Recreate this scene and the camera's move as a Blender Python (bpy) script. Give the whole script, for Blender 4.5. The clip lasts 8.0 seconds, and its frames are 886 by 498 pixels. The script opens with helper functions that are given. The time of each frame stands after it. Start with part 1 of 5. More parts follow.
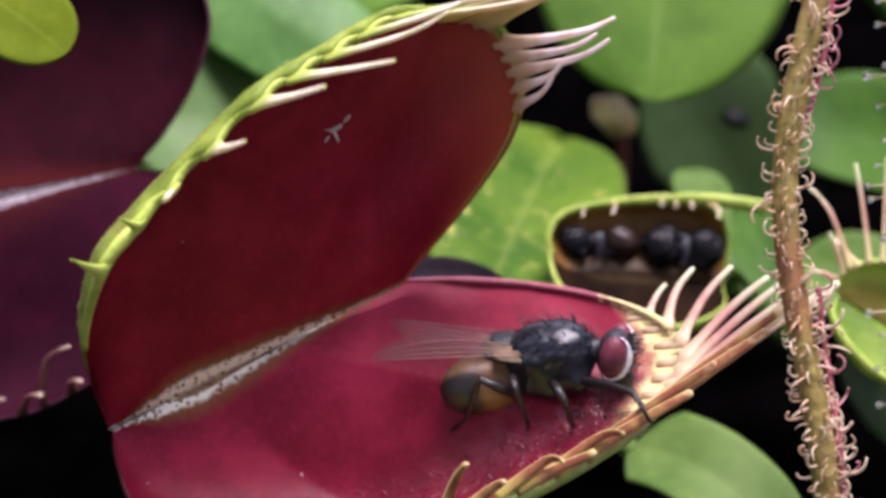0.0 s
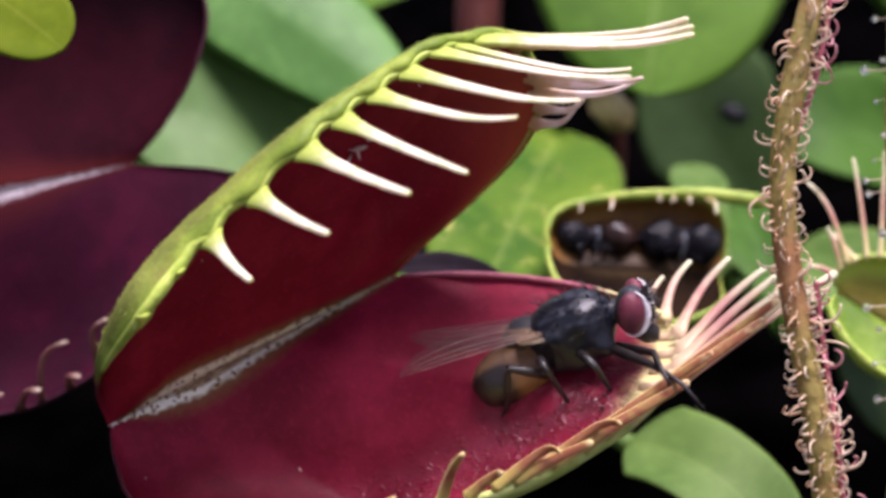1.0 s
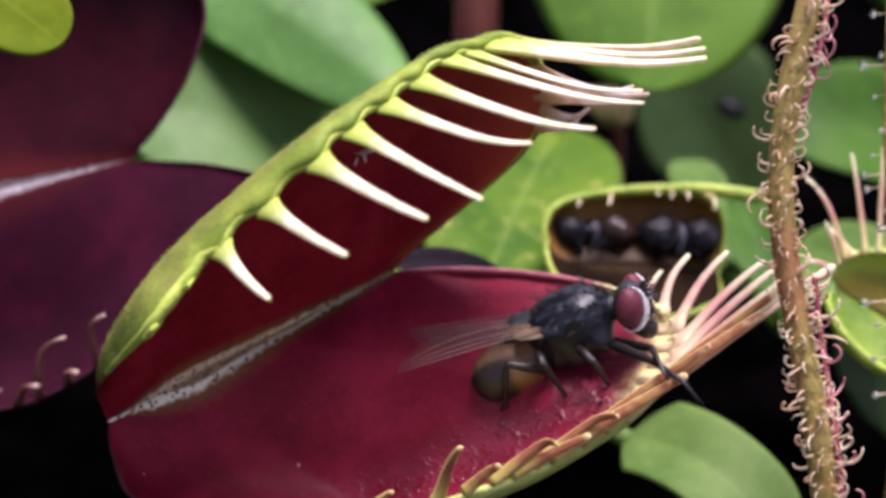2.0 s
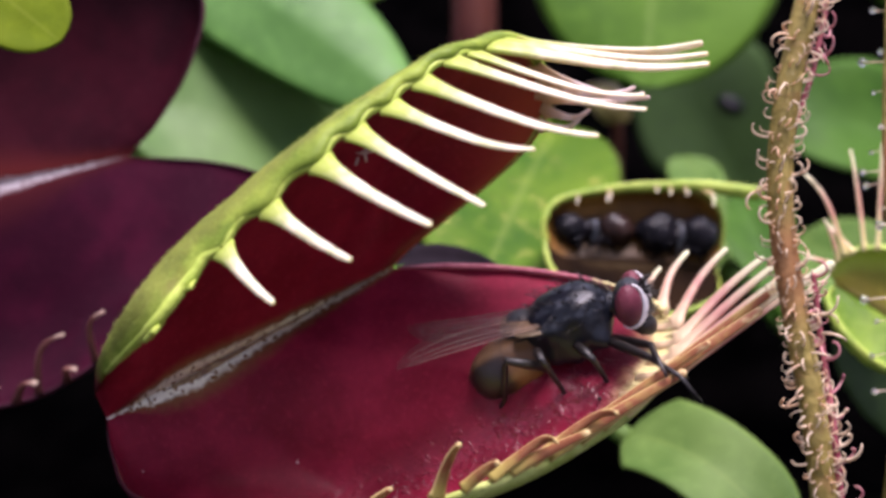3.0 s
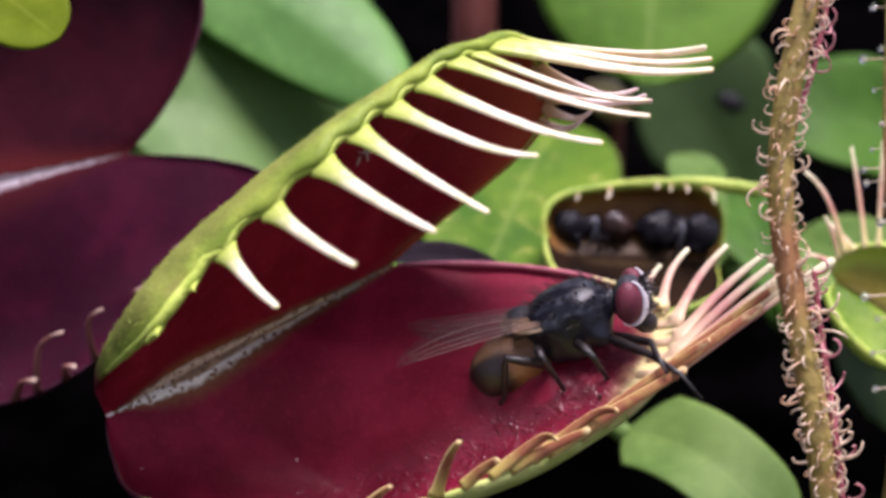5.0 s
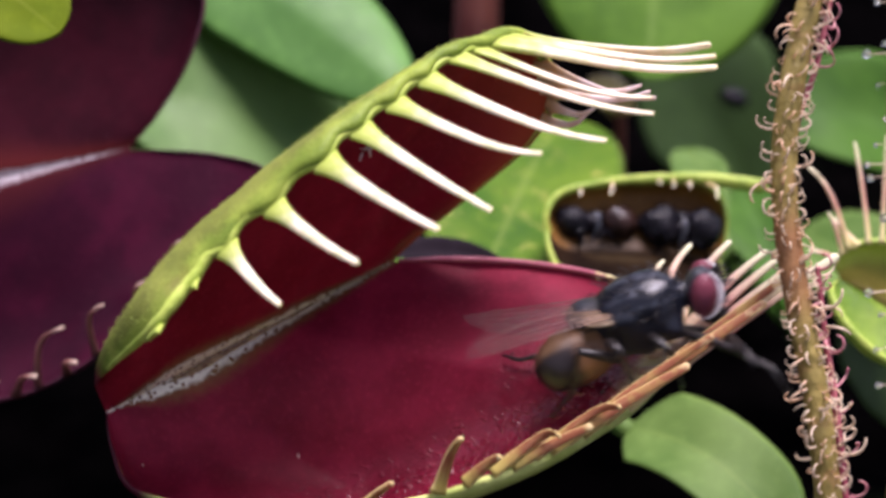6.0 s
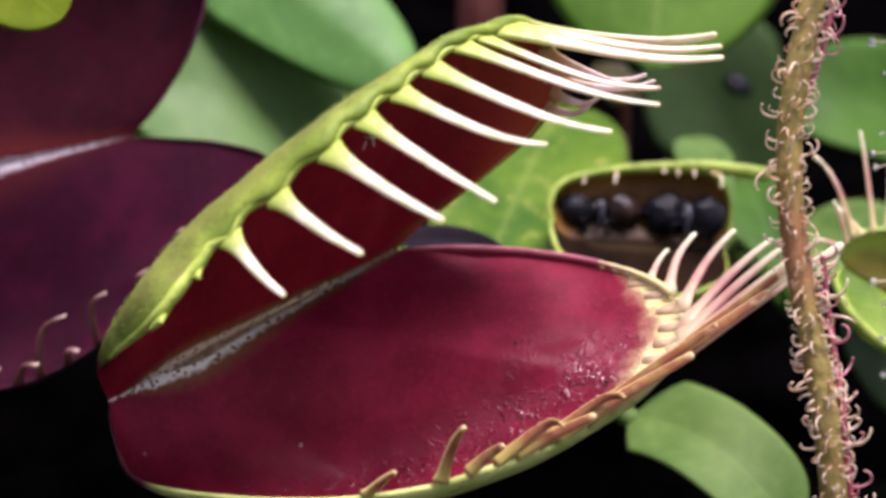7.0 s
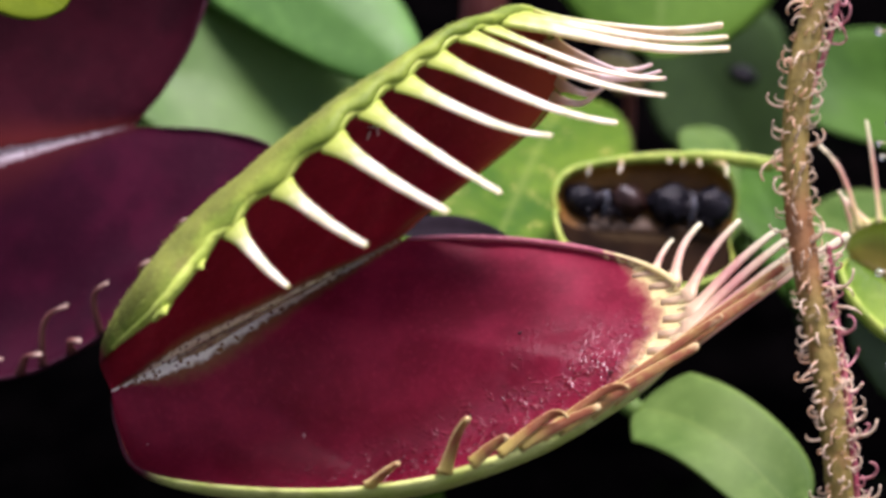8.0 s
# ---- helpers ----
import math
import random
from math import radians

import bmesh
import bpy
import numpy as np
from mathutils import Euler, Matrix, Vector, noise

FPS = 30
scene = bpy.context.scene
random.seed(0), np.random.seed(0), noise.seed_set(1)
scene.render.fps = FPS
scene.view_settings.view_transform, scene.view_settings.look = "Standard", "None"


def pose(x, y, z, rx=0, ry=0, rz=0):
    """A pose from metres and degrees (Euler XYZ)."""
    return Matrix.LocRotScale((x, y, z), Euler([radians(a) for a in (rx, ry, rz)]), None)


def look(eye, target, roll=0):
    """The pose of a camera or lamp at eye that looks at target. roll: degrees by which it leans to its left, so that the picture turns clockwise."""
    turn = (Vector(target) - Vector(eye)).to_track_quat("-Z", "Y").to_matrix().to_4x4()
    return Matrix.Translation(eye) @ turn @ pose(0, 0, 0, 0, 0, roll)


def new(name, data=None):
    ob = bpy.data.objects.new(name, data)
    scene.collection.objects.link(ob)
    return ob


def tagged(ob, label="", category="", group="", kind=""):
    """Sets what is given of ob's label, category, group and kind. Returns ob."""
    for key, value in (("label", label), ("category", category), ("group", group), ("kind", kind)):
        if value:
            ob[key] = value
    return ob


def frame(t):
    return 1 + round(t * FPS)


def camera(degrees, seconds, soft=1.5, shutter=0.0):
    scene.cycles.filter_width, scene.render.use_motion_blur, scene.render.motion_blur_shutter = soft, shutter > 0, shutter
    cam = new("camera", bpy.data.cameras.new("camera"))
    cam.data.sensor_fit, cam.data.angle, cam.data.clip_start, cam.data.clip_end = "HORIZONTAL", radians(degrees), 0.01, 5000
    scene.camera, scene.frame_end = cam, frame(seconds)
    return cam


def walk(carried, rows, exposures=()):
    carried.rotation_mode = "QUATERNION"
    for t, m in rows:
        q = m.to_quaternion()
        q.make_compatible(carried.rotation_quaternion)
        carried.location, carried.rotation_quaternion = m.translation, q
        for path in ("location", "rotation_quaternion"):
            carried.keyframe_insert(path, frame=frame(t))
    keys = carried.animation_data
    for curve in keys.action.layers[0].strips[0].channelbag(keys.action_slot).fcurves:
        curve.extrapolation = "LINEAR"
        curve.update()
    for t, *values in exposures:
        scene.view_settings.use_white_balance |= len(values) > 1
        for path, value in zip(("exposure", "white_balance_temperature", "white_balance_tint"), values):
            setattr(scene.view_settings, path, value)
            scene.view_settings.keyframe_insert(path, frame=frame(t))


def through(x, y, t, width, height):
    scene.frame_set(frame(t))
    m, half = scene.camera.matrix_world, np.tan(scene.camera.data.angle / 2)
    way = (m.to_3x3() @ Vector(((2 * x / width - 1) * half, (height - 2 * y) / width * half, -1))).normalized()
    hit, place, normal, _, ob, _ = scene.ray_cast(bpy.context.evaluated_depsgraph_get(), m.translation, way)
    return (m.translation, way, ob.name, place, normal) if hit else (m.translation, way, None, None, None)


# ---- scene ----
# A small bog plant with toothed traps, seen close by. All lengths below are in millimetres and are turned into metres by mm().


def mm(x, y, z):
    return Vector((x, y, z)) * 0.001


cam = camera(26, 8.0, soft=3.3, shutter=0.7)
cam.data.dof.use_dof = True
cam.data.dof.focus_distance = 0.0705
cam.data.dof.aperture_fstop = 50
walk(cam, [
    (0.0, look(mm(0.000, -65.238, 34.688), mm(-0.217, 0.276, 0.518))),
    (0.5, look(mm(0.000, -65.223, 34.680), mm(-0.170, 0.229, 0.431))),
    (1.0, look(mm(0.000, -65.216, 34.676), mm(-0.128, 0.184, 0.347))),
    (1.5, look(mm(0.000, -65.201, 34.668), mm(-0.093, 0.141, 0.264))),
    (3.0, look(mm(0.000, -65.148, 34.640), mm(-0.017, 0.047, 0.088))),
    (3.5, look(mm(0.000, -65.118, 34.624), mm(-0.007, 0.028, 0.052))),
    (4.0, look(mm(0.000, -65.088, 34.608), mm(-0.000, 0.009, 0.017))),
    (4.5, look(mm(0.000, -65.073, 34.600), mm(-0.000, -0.000, -0.000))),
    (6.0, look(mm(0.000, -64.760, 34.434), mm(-0.084, -0.083, -0.156))),
    (6.5, look(mm(0.000, -64.627, 34.363), mm(-0.149, -0.192, -0.362))),
    (7.0, look(mm(0.000, -64.494, 34.292), mm(-0.209, -0.290, -0.545))),
    (7.5, look(mm(0.000, -64.354, 34.218), mm(-0.264, -0.384, -0.722))),
    (8.0, look(mm(0.000, -64.200, 34.136), mm(-0.355, -0.469, -0.881))),
], [(0.0, 1.05, 6000, 33), (8.0, 1.05, 6000, 33)])

# ---- light ----
SUN_WAY = Vector((0.15, 0.12, 0.98))
world = bpy.data.worlds.new("world")
scene.world = world
world.use_nodes = True
sky = world.node_tree.nodes.new("ShaderNodeTexSky")
sky.sky_type, sky.sun_disc = "NISHITA", False
sky.sun_elevation = math.asin(SUN_WAY.normalized().z)
sky.sun_rotation = math.atan2(SUN_WAY.x, SUN_WAY.y)
pale = world.node_tree.nodes.new("ShaderNodeHueSaturation")  # thin cloud takes most of the blue out of the sky
pale.inputs["Saturation"].default_value = 0.35
world.node_tree.links.new(sky.outputs[0], pale.inputs["Color"])
world.node_tree.links.new(pale.outputs[0], world.node_tree.nodes["Background"].inputs[0])
world.node_tree.nodes["Background"].inputs[1].default_value = 0.08
sun = new("sun", bpy.data.lights.new("sun", "SUN"))
sun.data.energy, sun.data.angle, sun.data.color = 4.6, radians(32), (1.0, 0.93, 0.84)
sun.matrix_world = look(SUN_WAY * 0.5, (0, 0, 0))


# ---- materials ----
class Nodes:
    """A short way to write a node material."""

    def __init__(self, name):
        self.mat = bpy.data.materials.new(name)
        self.mat.use_nodes = True
        self.tree = self.mat.node_tree
        self.bsdf = self.tree.nodes["Principled BSDF"]
        self.out = self.tree.nodes["Material Output"]

    def put(self, socket, value):
        if isinstance(value, bpy.types.NodeSocket):
            self.tree.links.new(value, socket)
        elif isinstance(value, tuple) and len(value) == 3 and socket.type == "RGBA":
            socket.default_value = (*value, 1)
        else:
            socket.default_value = value

    def node(self, kind, out=0, fields=(), **sockets):
        n = self.tree.nodes.new(kind)
        for key, value in fields:
            if key == "operation":
                n.operation = value
            elif key == "blend_type":
                n.blend_type = value
            elif key == "data_type":
                n.data_type = value
            elif key == "feature":
                n.feature = value
            elif key == "uv_map":
                n.uv_map = value
        for key, value in sockets.items():
            place = int(key[1:]) if key[0] == "i" and key[1:].isdigit() else key
            self.put(n.inputs[place], value)
        return n.outputs[out]

    def math(self, op, a, b=0.0):
        return self.node("ShaderNodeMath", fields=[("operation", op)], i0=a, i1=b)

    def mix(self, fac, a, b, blend="MIX"):
        return self.node("ShaderNodeMixRGB", fields=[("blend_type", blend)], i0=fac, i1=a, i2=b)

    def step(self, value, low, high):
        """0 below low, 1 above high, smooth between."""
        n = self.tree.nodes.new("ShaderNodeMapRange")
        n.interpolation_type = "SMOOTHSTEP"
        self.put(n.inputs[0], value)
        n.inputs[1].default_value, n.inputs[2].default_value = low, high
        return n.outputs[0]

    def place(self):
        """Object coordinates in millimetres."""
        at = self.node("ShaderNodeTexCoord", out=3)
        return self.node("ShaderNodeVectorMath", fields=[("operation", "SCALE")], i0=at, Scale=1000.0)

    def noise(self, scale, detail=4.0, at=None, rough=0.55):
        return self.node("ShaderNodeTexNoise", Vector=at or self.place(), Scale=scale, Detail=detail, Roughness=rough)

    def cells(self, scale, at=None, feature="F1"):
        return self.node("ShaderNodeTexVoronoi", fields=[("feature", feature)], Vector=at or self.place(), Scale=scale)

    def uv(self, name):
        u = self.node("ShaderNodeUVMap", fields=[("uv_map", name)])
        n = self.tree.nodes.new("ShaderNodeSeparateXYZ")
        self.put(n.inputs[0], u)
        return n.outputs[0], n.outputs[1]

    def random(self):
        return self.node("ShaderNodeObjectInfo", out=5)

    def bump(self, height, far, strength=1.0, below=None):
        n = self.tree.nodes.new("ShaderNodeBump")
        self.put(n.inputs["Height"], height)
        n.inputs["Distance"].default_value = far * 0.001
        n.inputs["Strength"].default_value = strength
        if below is not None:
            self.put(n.inputs["Normal"], below)
        return n.outputs[0]

    def done(self, color, rough=0.5, normal=None, spec=0.5, through=0.0, glow_color=None, metal=0.0, coat=0.0):
        b = self.bsdf
        self.put(b.inputs["Base Color"], color)
        self.put(b.inputs["Roughness"], rough)
        self.put(b.inputs["Metallic"], metal)
        self.put(b.inputs["Specular IOR Level"], spec)
        self.put(b.inputs["Coat Weight"], coat)
        b.inputs["Coat Roughness"].default_value = 0.15
        if normal is not None:
            self.put(b.inputs["Normal"], normal)
        if through:
            t = self.tree.nodes.new("ShaderNodeBsdfTranslucent")
            self.put(t.inputs[0], glow_color if glow_color is not None else color)
            m = self.tree.nodes.new("ShaderNodeMixShader")
            m.inputs[0].default_value = through
            self.tree.links.new(b.outputs[0], m.inputs[1])
            self.tree.links.new(t.outputs[0], m.inputs[2])
            self.tree.links.new(m.outputs[0], self.out.inputs[0])
        return self.mat


def trap_skin(name, deep, bright, rim, rim_at=0.93, widen=0.0, warm=None, rim_soft=0.06, gland=1.0, rib=(0.55, 0.56, 0.5), shine=0.36, rib_width=0.52, rib_end=(0.95, 0.40), gloss=0.2, flank=(0.16, 0.085, 0.03), flank_reach=1.9, fleck=0.05, rim_start=None, rim_to=2.0, near_wide=0.0):
    """The inside of a lobe: red skin with tiny glands, a pale speckled midrib and a pale margin."""
    n = Nodes(name)
    s, t = n.uv("lobe")
    along, dist = n.uv("span")
    at = n.place()
    big = n.noise(0.35, 3, at)
    fine = n.noise(5.0, 5, at)
    col = n.mix(n.step(big, 0.35, 0.68), deep, bright)
    col = n.mix(n.math("MULTIPLY", n.step(fine, 0.5, 0.8), 0.35), col, tuple(c * 1.5 + 0.01 for c in bright))
    if warm:
        # orange towards the far rim: light shining through the lobe, painted into the skin
        col = n.mix(n.math("MULTIPLY", n.step(s, 0.42, 0.85), n.step(t, 0.25, 0.8)), col, warm)
    grain = n.cells(9.0, at)
    col = n.mix(n.math("MULTIPLY", n.step(grain, 0.35, 0.0), 0.30), col, tuple(c * 0.45 for c in deep))
    # margin, ragged where the red runs into the teeth
    edge = n.math("ADD", t, n.math("MULTIPLY", n.math("SUBTRACT", n.noise(1.3, 4, at), 0.5), 0.10))
    fade = n.math("ADD", n.math("MULTIPLY", n.step(s, 0.74, 0.82), 0.0 if widen == 0 else 0.04), n.math("MULTIPLY", n.step(s, 0.88, 0.94), 0.0 if widen == 0 else 0.18))
    edge = n.math("SUBTRACT", edge, fade)
    edge = n.math("ADD", edge, n.math("MULTIPLY", n.math("MULTIPLY", n.step(s, 0.48, 0.60), n.step(s, 0.81, 0.73)), widen))
    if widen:
        edge = n.math("ADD", edge, n.math("MULTIPLY", n.math("SUBTRACT", n.noise(2.6, 2, at), 0.5), 0.05))
    edge = n.math("ADD", edge, n.math("MULTIPLY", n.math("MULTIPLY", n.step(s, 0.18, 0.30), n.step(s, 0.56, 0.46)), 0.36 * widen))
    if near_wide:
        edge = n.math("ADD", edge, n.math("MULTIPLY", n.step(s, 0.42, 0.26), near_wide))
    rimmed = n.math("MULTIPLY", n.step(edge, rim_at - rim_soft, rim_at + rim_soft), n.math("MULTIPLY", n.step(s, 0.06, 0.14), n.step(s, rim_to + 0.05, rim_to)))
    if rim_start:
        pale_rim = n.mix(n.step(s, 0.44, 0.58), rim_start, rim)
    else:
        pale_rim = n.mix(0.0, rim, rim)
    orange = n.mix(0.5, rim, bright)
    col = n.mix(n.math("MULTIPLY", n.step(edge, rim_at - 3.2 * rim_soft, rim_at), n.math("MULTIPLY", n.step(s, 0.06, 0.14), n.step(s, rim_to + 0.05, rim_to))), col, n.mix(0.6, col, orange))
    col = n.mix(rimmed, col, n.mix(n.noise(1.1, 3, at), pale_rim, n.mix(0.15, pale_rim, (0.3, 0.22, 0.06))))
    # midrib: pale, widest at a third of its length, with dark pits
    wide = n.math("MULTIPLY", n.math("MULTIPLY", n.step(s, 0.0, 0.30), n.math("SUBTRACT", 1.45, s)), rib_width)
    near = n.math("DIVIDE", n.math("ADD", dist, n.math("MULTIPLY", n.math("SUBTRACT", n.noise(3.0, 3, at), 0.5), 0.5)), wide)
    gold = n.step(near, flank_reach, 0.5)
    col = n.mix(n.math("MULTIPLY", gold, 0.85), col, flank)
    pits = n.step(n.cells(3.8, at), 0.27, 0.36)
    pale = n.math("MULTIPLY", n.step(near, 1.0, 0.55), n.math("MULTIPLY", pits, n.step(s, *rib_end)))
    col = n.mix(pale, col, rib)
    warp = n.node("ShaderNodeVectorMath", fields=[("operation", "ADD")], i0=at, i1=n.node("ShaderNodeTexNoise", out=1, Vector=at, Scale=2.0, Detail=2.0))
    dots = n.cells(4.6, warp)
    h = n.step(dots, 0.70, 0.05)
    swell = n.noise(1.6, 3, at)
    patch = n.math("MULTIPLY", n.math("MULTIPLY", n.step(t, 0.34, 0.58), n.step(t, 0.95, 0.88)), n.math("MULTIPLY", n.step(n.noise(0.45, 2, at), 0.28, 0.50), n.math("MULTIPLY", n.step(s, 0.14, 0.34), n.step(s, 0.70, 0.56))))
    worm = n.math("ABSOLUTE", n.math("SUBTRACT", n.node("ShaderNodeTexNoise", Vector=at, Scale=2.6, Detail=1.0, Roughness=0.4), 0.5))
    h = n.math("MAXIMUM", n.math("MULTIPLY", h, 0.35), n.math("MULTIPLY", n.math("MULTIPLY", n.step(worm, 0.075, 0.01), n.step(n.noise(2.1, 1, at), 0.40, 0.56)), fleck * 2.0))
    nm = n.bump(n.math("MULTIPLY", h, n.math("ADD", n.math("MULTIPLY", patch, 0.95), 0.04)), 0.09, 0.70 * gland, n.bump(swell, 0.05, 0.3))
    rough = n.math("SUBTRACT", n.math("ADD", shine, n.math("MULTIPLY", n.noise(2.2, 3, at), 0.22)), n.math("MULTIPLY", patch, 0.35 * fleck))
    return n.done(col, rough, nm, spec=n.math("ADD", gloss, n.math("MULTIPLY", patch, fleck)), through=0.16, glow_color=col)


def leaf_skin(name, dark, light, vein=(0.30, 0.42, 0.12), rough=0.50, through=0.25, spots=0.0, spec=0.3):
    n = Nodes(name)
    s, t = n.uv("leaf")
    at = n.place()
    r = n.random()
    col = n.mix(n.step(n.noise(0.16, 3, at), 0.3, 0.7), dark, light)
    col = n.mix(n.math("MULTIPLY", n.step(n.noise(1.4, 5, at), 0.45, 0.75), 0.4), col, tuple(c * 1.35 for c in light))
    col = n.mix(n.math("MULTIPLY", n.step(n.noise(6.0, 4, at), 0.55, 0.8), 0.35), col, tuple(c * 0.6 for c in dark))
    mid = n.step(n.math("ABSOLUTE", t), 0.07, 0.0)
    col = n.mix(n.math("MULTIPLY", mid, 0.16), col, vein)
    rimmed = n.step(n.math("ABSOLUTE", t), 0.93, 1.0)
    col = n.mix(n.math("MULTIPLY", rimmed, 0.25), col, vein)
    if spots:
        col = n.mix(n.math("MULTIPLY", n.step(n.noise(0.9, 5, at, 0.7), 0.58, 0.68), spots), col, (0.42, 0.40, 0.10))
        col = n.mix(n.math("MULTIPLY", n.step(n.noise(2.3, 2, at), 0.70, 0.76), spots), col, (0.05, 0.025, 0.012))
    wave = n.node("ShaderNodeTexNoise", Vector=n.node("ShaderNodeCombineXYZ", i0=n.math("MULTIPLY", s, 3.0), i1=n.math("MULTIPLY", t, 7.0)), Scale=1.0, Detail=2.0)
    nm = n.bump(wave, 0.05, 0.2, n.bump(n.noise(9.0, 3, at), 0.03, 0.6))
    rg = n.math("ADD", rough - 0.08, n.math("MULTIPLY", n.noise(1.2, 3, at), 0.2))
    return n.done(col, rg, nm, spec=spec, through=through, glow_color=n.mix(0.5, col, (0.25, 0.42, 0.03)))


def plain_skin(name, one, two, scale=1.2, rough=0.5, relief=0.03, through=0.0, spec=0.5, coat=0.0):
    n = Nodes(name)
    at = n.place()
    col = n.mix(n.step(n.noise(scale, 4, at), 0.35, 0.65), one, two)
    col = n.mix(n.math("MULTIPLY", n.step(n.noise(scale * 6, 3, at), 0.5, 0.8), 0.4), col, tuple(c * 0.55 for c in one))
    nm = n.bump(n.noise(scale * 5, 4, at), relief, 0.8)
    return n.done(col, rough, nm, spec=spec, through=through, coat=coat)


def tooth_skin(name, foot, shaft, tip, edge=None, under=None, tip_from=0.93):
    """Colour runs from the margin to the point of a tooth."""
    n = Nodes(name)
    s, t = n.uv("tooth")
    at = n.place()
    jit = n.math("ADD", t, n.math("MULTIPLY", n.math("SUBTRACT", n.noise(1.5, 3, at), 0.5), 0.35))
    col = n.mix(n.step(jit, 0.05, 0.45), foot, shaft)
    col = n.mix(n.math("MULTIPLY", n.step(n.noise(1.1, 3, at), 0.45, 0.7), 0.5), col, foot)
    col = n.mix(n.step(jit, tip_from, 1.02), col, tip)
    streak = n.node("ShaderNodeTexNoise", Vector=n.node("ShaderNodeCombineXYZ", i0=n.math("MULTIPLY", s, 9.0), i1=n.math("MULTIPLY", t, 3.0)), Scale=1.0, Detail=3.0)
    col = n.mix(n.math("MULTIPLY", n.step(streak, 0.45, 0.75), 0.3), col, n.mix(0.5, col, tip))
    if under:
        # tan underside: partly the tooth's own colour, partly shade painted on its lower side
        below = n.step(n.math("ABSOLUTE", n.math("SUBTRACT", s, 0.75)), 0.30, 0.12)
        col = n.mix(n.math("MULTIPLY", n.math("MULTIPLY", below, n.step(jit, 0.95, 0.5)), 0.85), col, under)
    if edge:
        rim = n.math("ABSOLUTE", n.math("SUBTRACT", n.math("FRACT", n.math("MULTIPLY", s, 2.0)), 0.5))
        col = n.mix(n.math("MULTIPLY", n.step(n.math("ADD", rim, n.math("MULTIPLY", n.noise(1.4, 3, at), 0.14)), 0.37, 0.47), 0.9), col, edge)
    return n.done(col, 0.42, n.bump(streak, 0.04, 0.4), spec=0.4, through=0.33)


SKIN_LOW = trap_skin("lower_lobe_red", (0.155, 0.0075, 0.023), (0.25, 0.015, 0.042), (0.74, 0.65, 0.30), rim_at=0.925, widen=0.14, rim_soft=0.03, fleck=0.65, rim_start=(0.62, 0.72, 0.16), rim_to=0.79, gloss=0.11, rib=(0.84, 0.82, 0.70), rib_width=0.64, rib_end=(1.10, 0.70), flank=(0.19, 0.11, 0.035), flank_reach=2.1)
SKIN_UP = trap_skin("upper_lobe_red", (0.165, 0.007, 0.015), (0.245, 0.013, 0.026), (0.42, 0.50, 0.09), rim_at=0.888, rim_soft=0.025, gland=0.4, rim_to=0.90, near_wide=0.05, warm=(0.36, 0.07, 0.03), gloss=0.09, rib=(0.84, 0.82, 0.70), rib_width=0.64, rib_end=(1.10, 0.70), flank=(0.19, 0.11, 0.035), flank_reach=2.1)
SKIN_DARK = trap_skin("old_trap_purple", (0.022, 0.0016, 0.0085), (0.039, 0.0027, 0.013), (0.22, 0.07, 0.06), rim_at=1.1, gland=0.4, rib=(0.30, 0.27, 0.29), rib_width=0.62, rib_end=(1.0, 0.85), gloss=0.06, shine=0.5, flank=(0.055, 0.008, 0.010), flank_reach=5.0)
SKIN_WINE = trap_skin("old_trap_wine", (0.018, 0.0017, 0.005), (0.030, 0.0028, 0.0075), (0.22, 0.07, 0.06), rim_at=1.1, gland=0.4, rib=(0.30, 0.27, 0.29), rib_width=0.62, rib_end=(1.0, 0.85), gloss=0.06, shine=0.5, flank=(0.075, 0.010, 0.009), flank_reach=5.0)
SKIN_BROWN = trap_skin("small_trap_brown", (0.13, 0.058, 0.010), (0.24, 0.115, 0.019), (0.36, 0.40, 0.07), rim_at=0.95, rib=(0.03, 0.016, 0.007), gland=0.4, flank=(0.03, 0.016, 0.006), flank_reach=3.5)


def back_skin(name, one, two, end, end_at, far=None, far_at=0.86):
    """The outside of a lobe: downy green, reddish at the hinge's near end."""
    n = Nodes(name)
    s, t = n.uv("lobe")
    at = n.place()
    col = n.mix(n.step(n.noise(0.8, 4, at), 0.35, 0.65), one, two)
    col = n.mix(n.math("MULTIPLY", n.step(n.noise(4.5, 4, at), 0.52, 0.75), 0.45), col, tuple(c * 0.5 for c in one))
    col = n.mix(n.math("MULTIPLY", n.step(n.noise(0.55, 4, at), 0.56, 0.7), 0.35), col, (0.16, 0.09, 0.03))
    col = n.mix(n.math("MULTIPLY", n.step(n.math("ADD", t, n.math("MULTIPLY", n.noise(0.9, 4, at), 0.25)), 1.09, 0.95), 0.5), col, (0.12, 0.10, 0.03))
    col = n.mix(n.step(s, end_at, end_at - 0.03), col, end)
    if far:
        col = n.mix(n.step(s, far_at, far_at + 0.07), col, far)
    return n.done(col, 0.5, n.bump(n.noise(7.0, 4, at), 0.05, 0.8), through=0.15, spec=0.2)


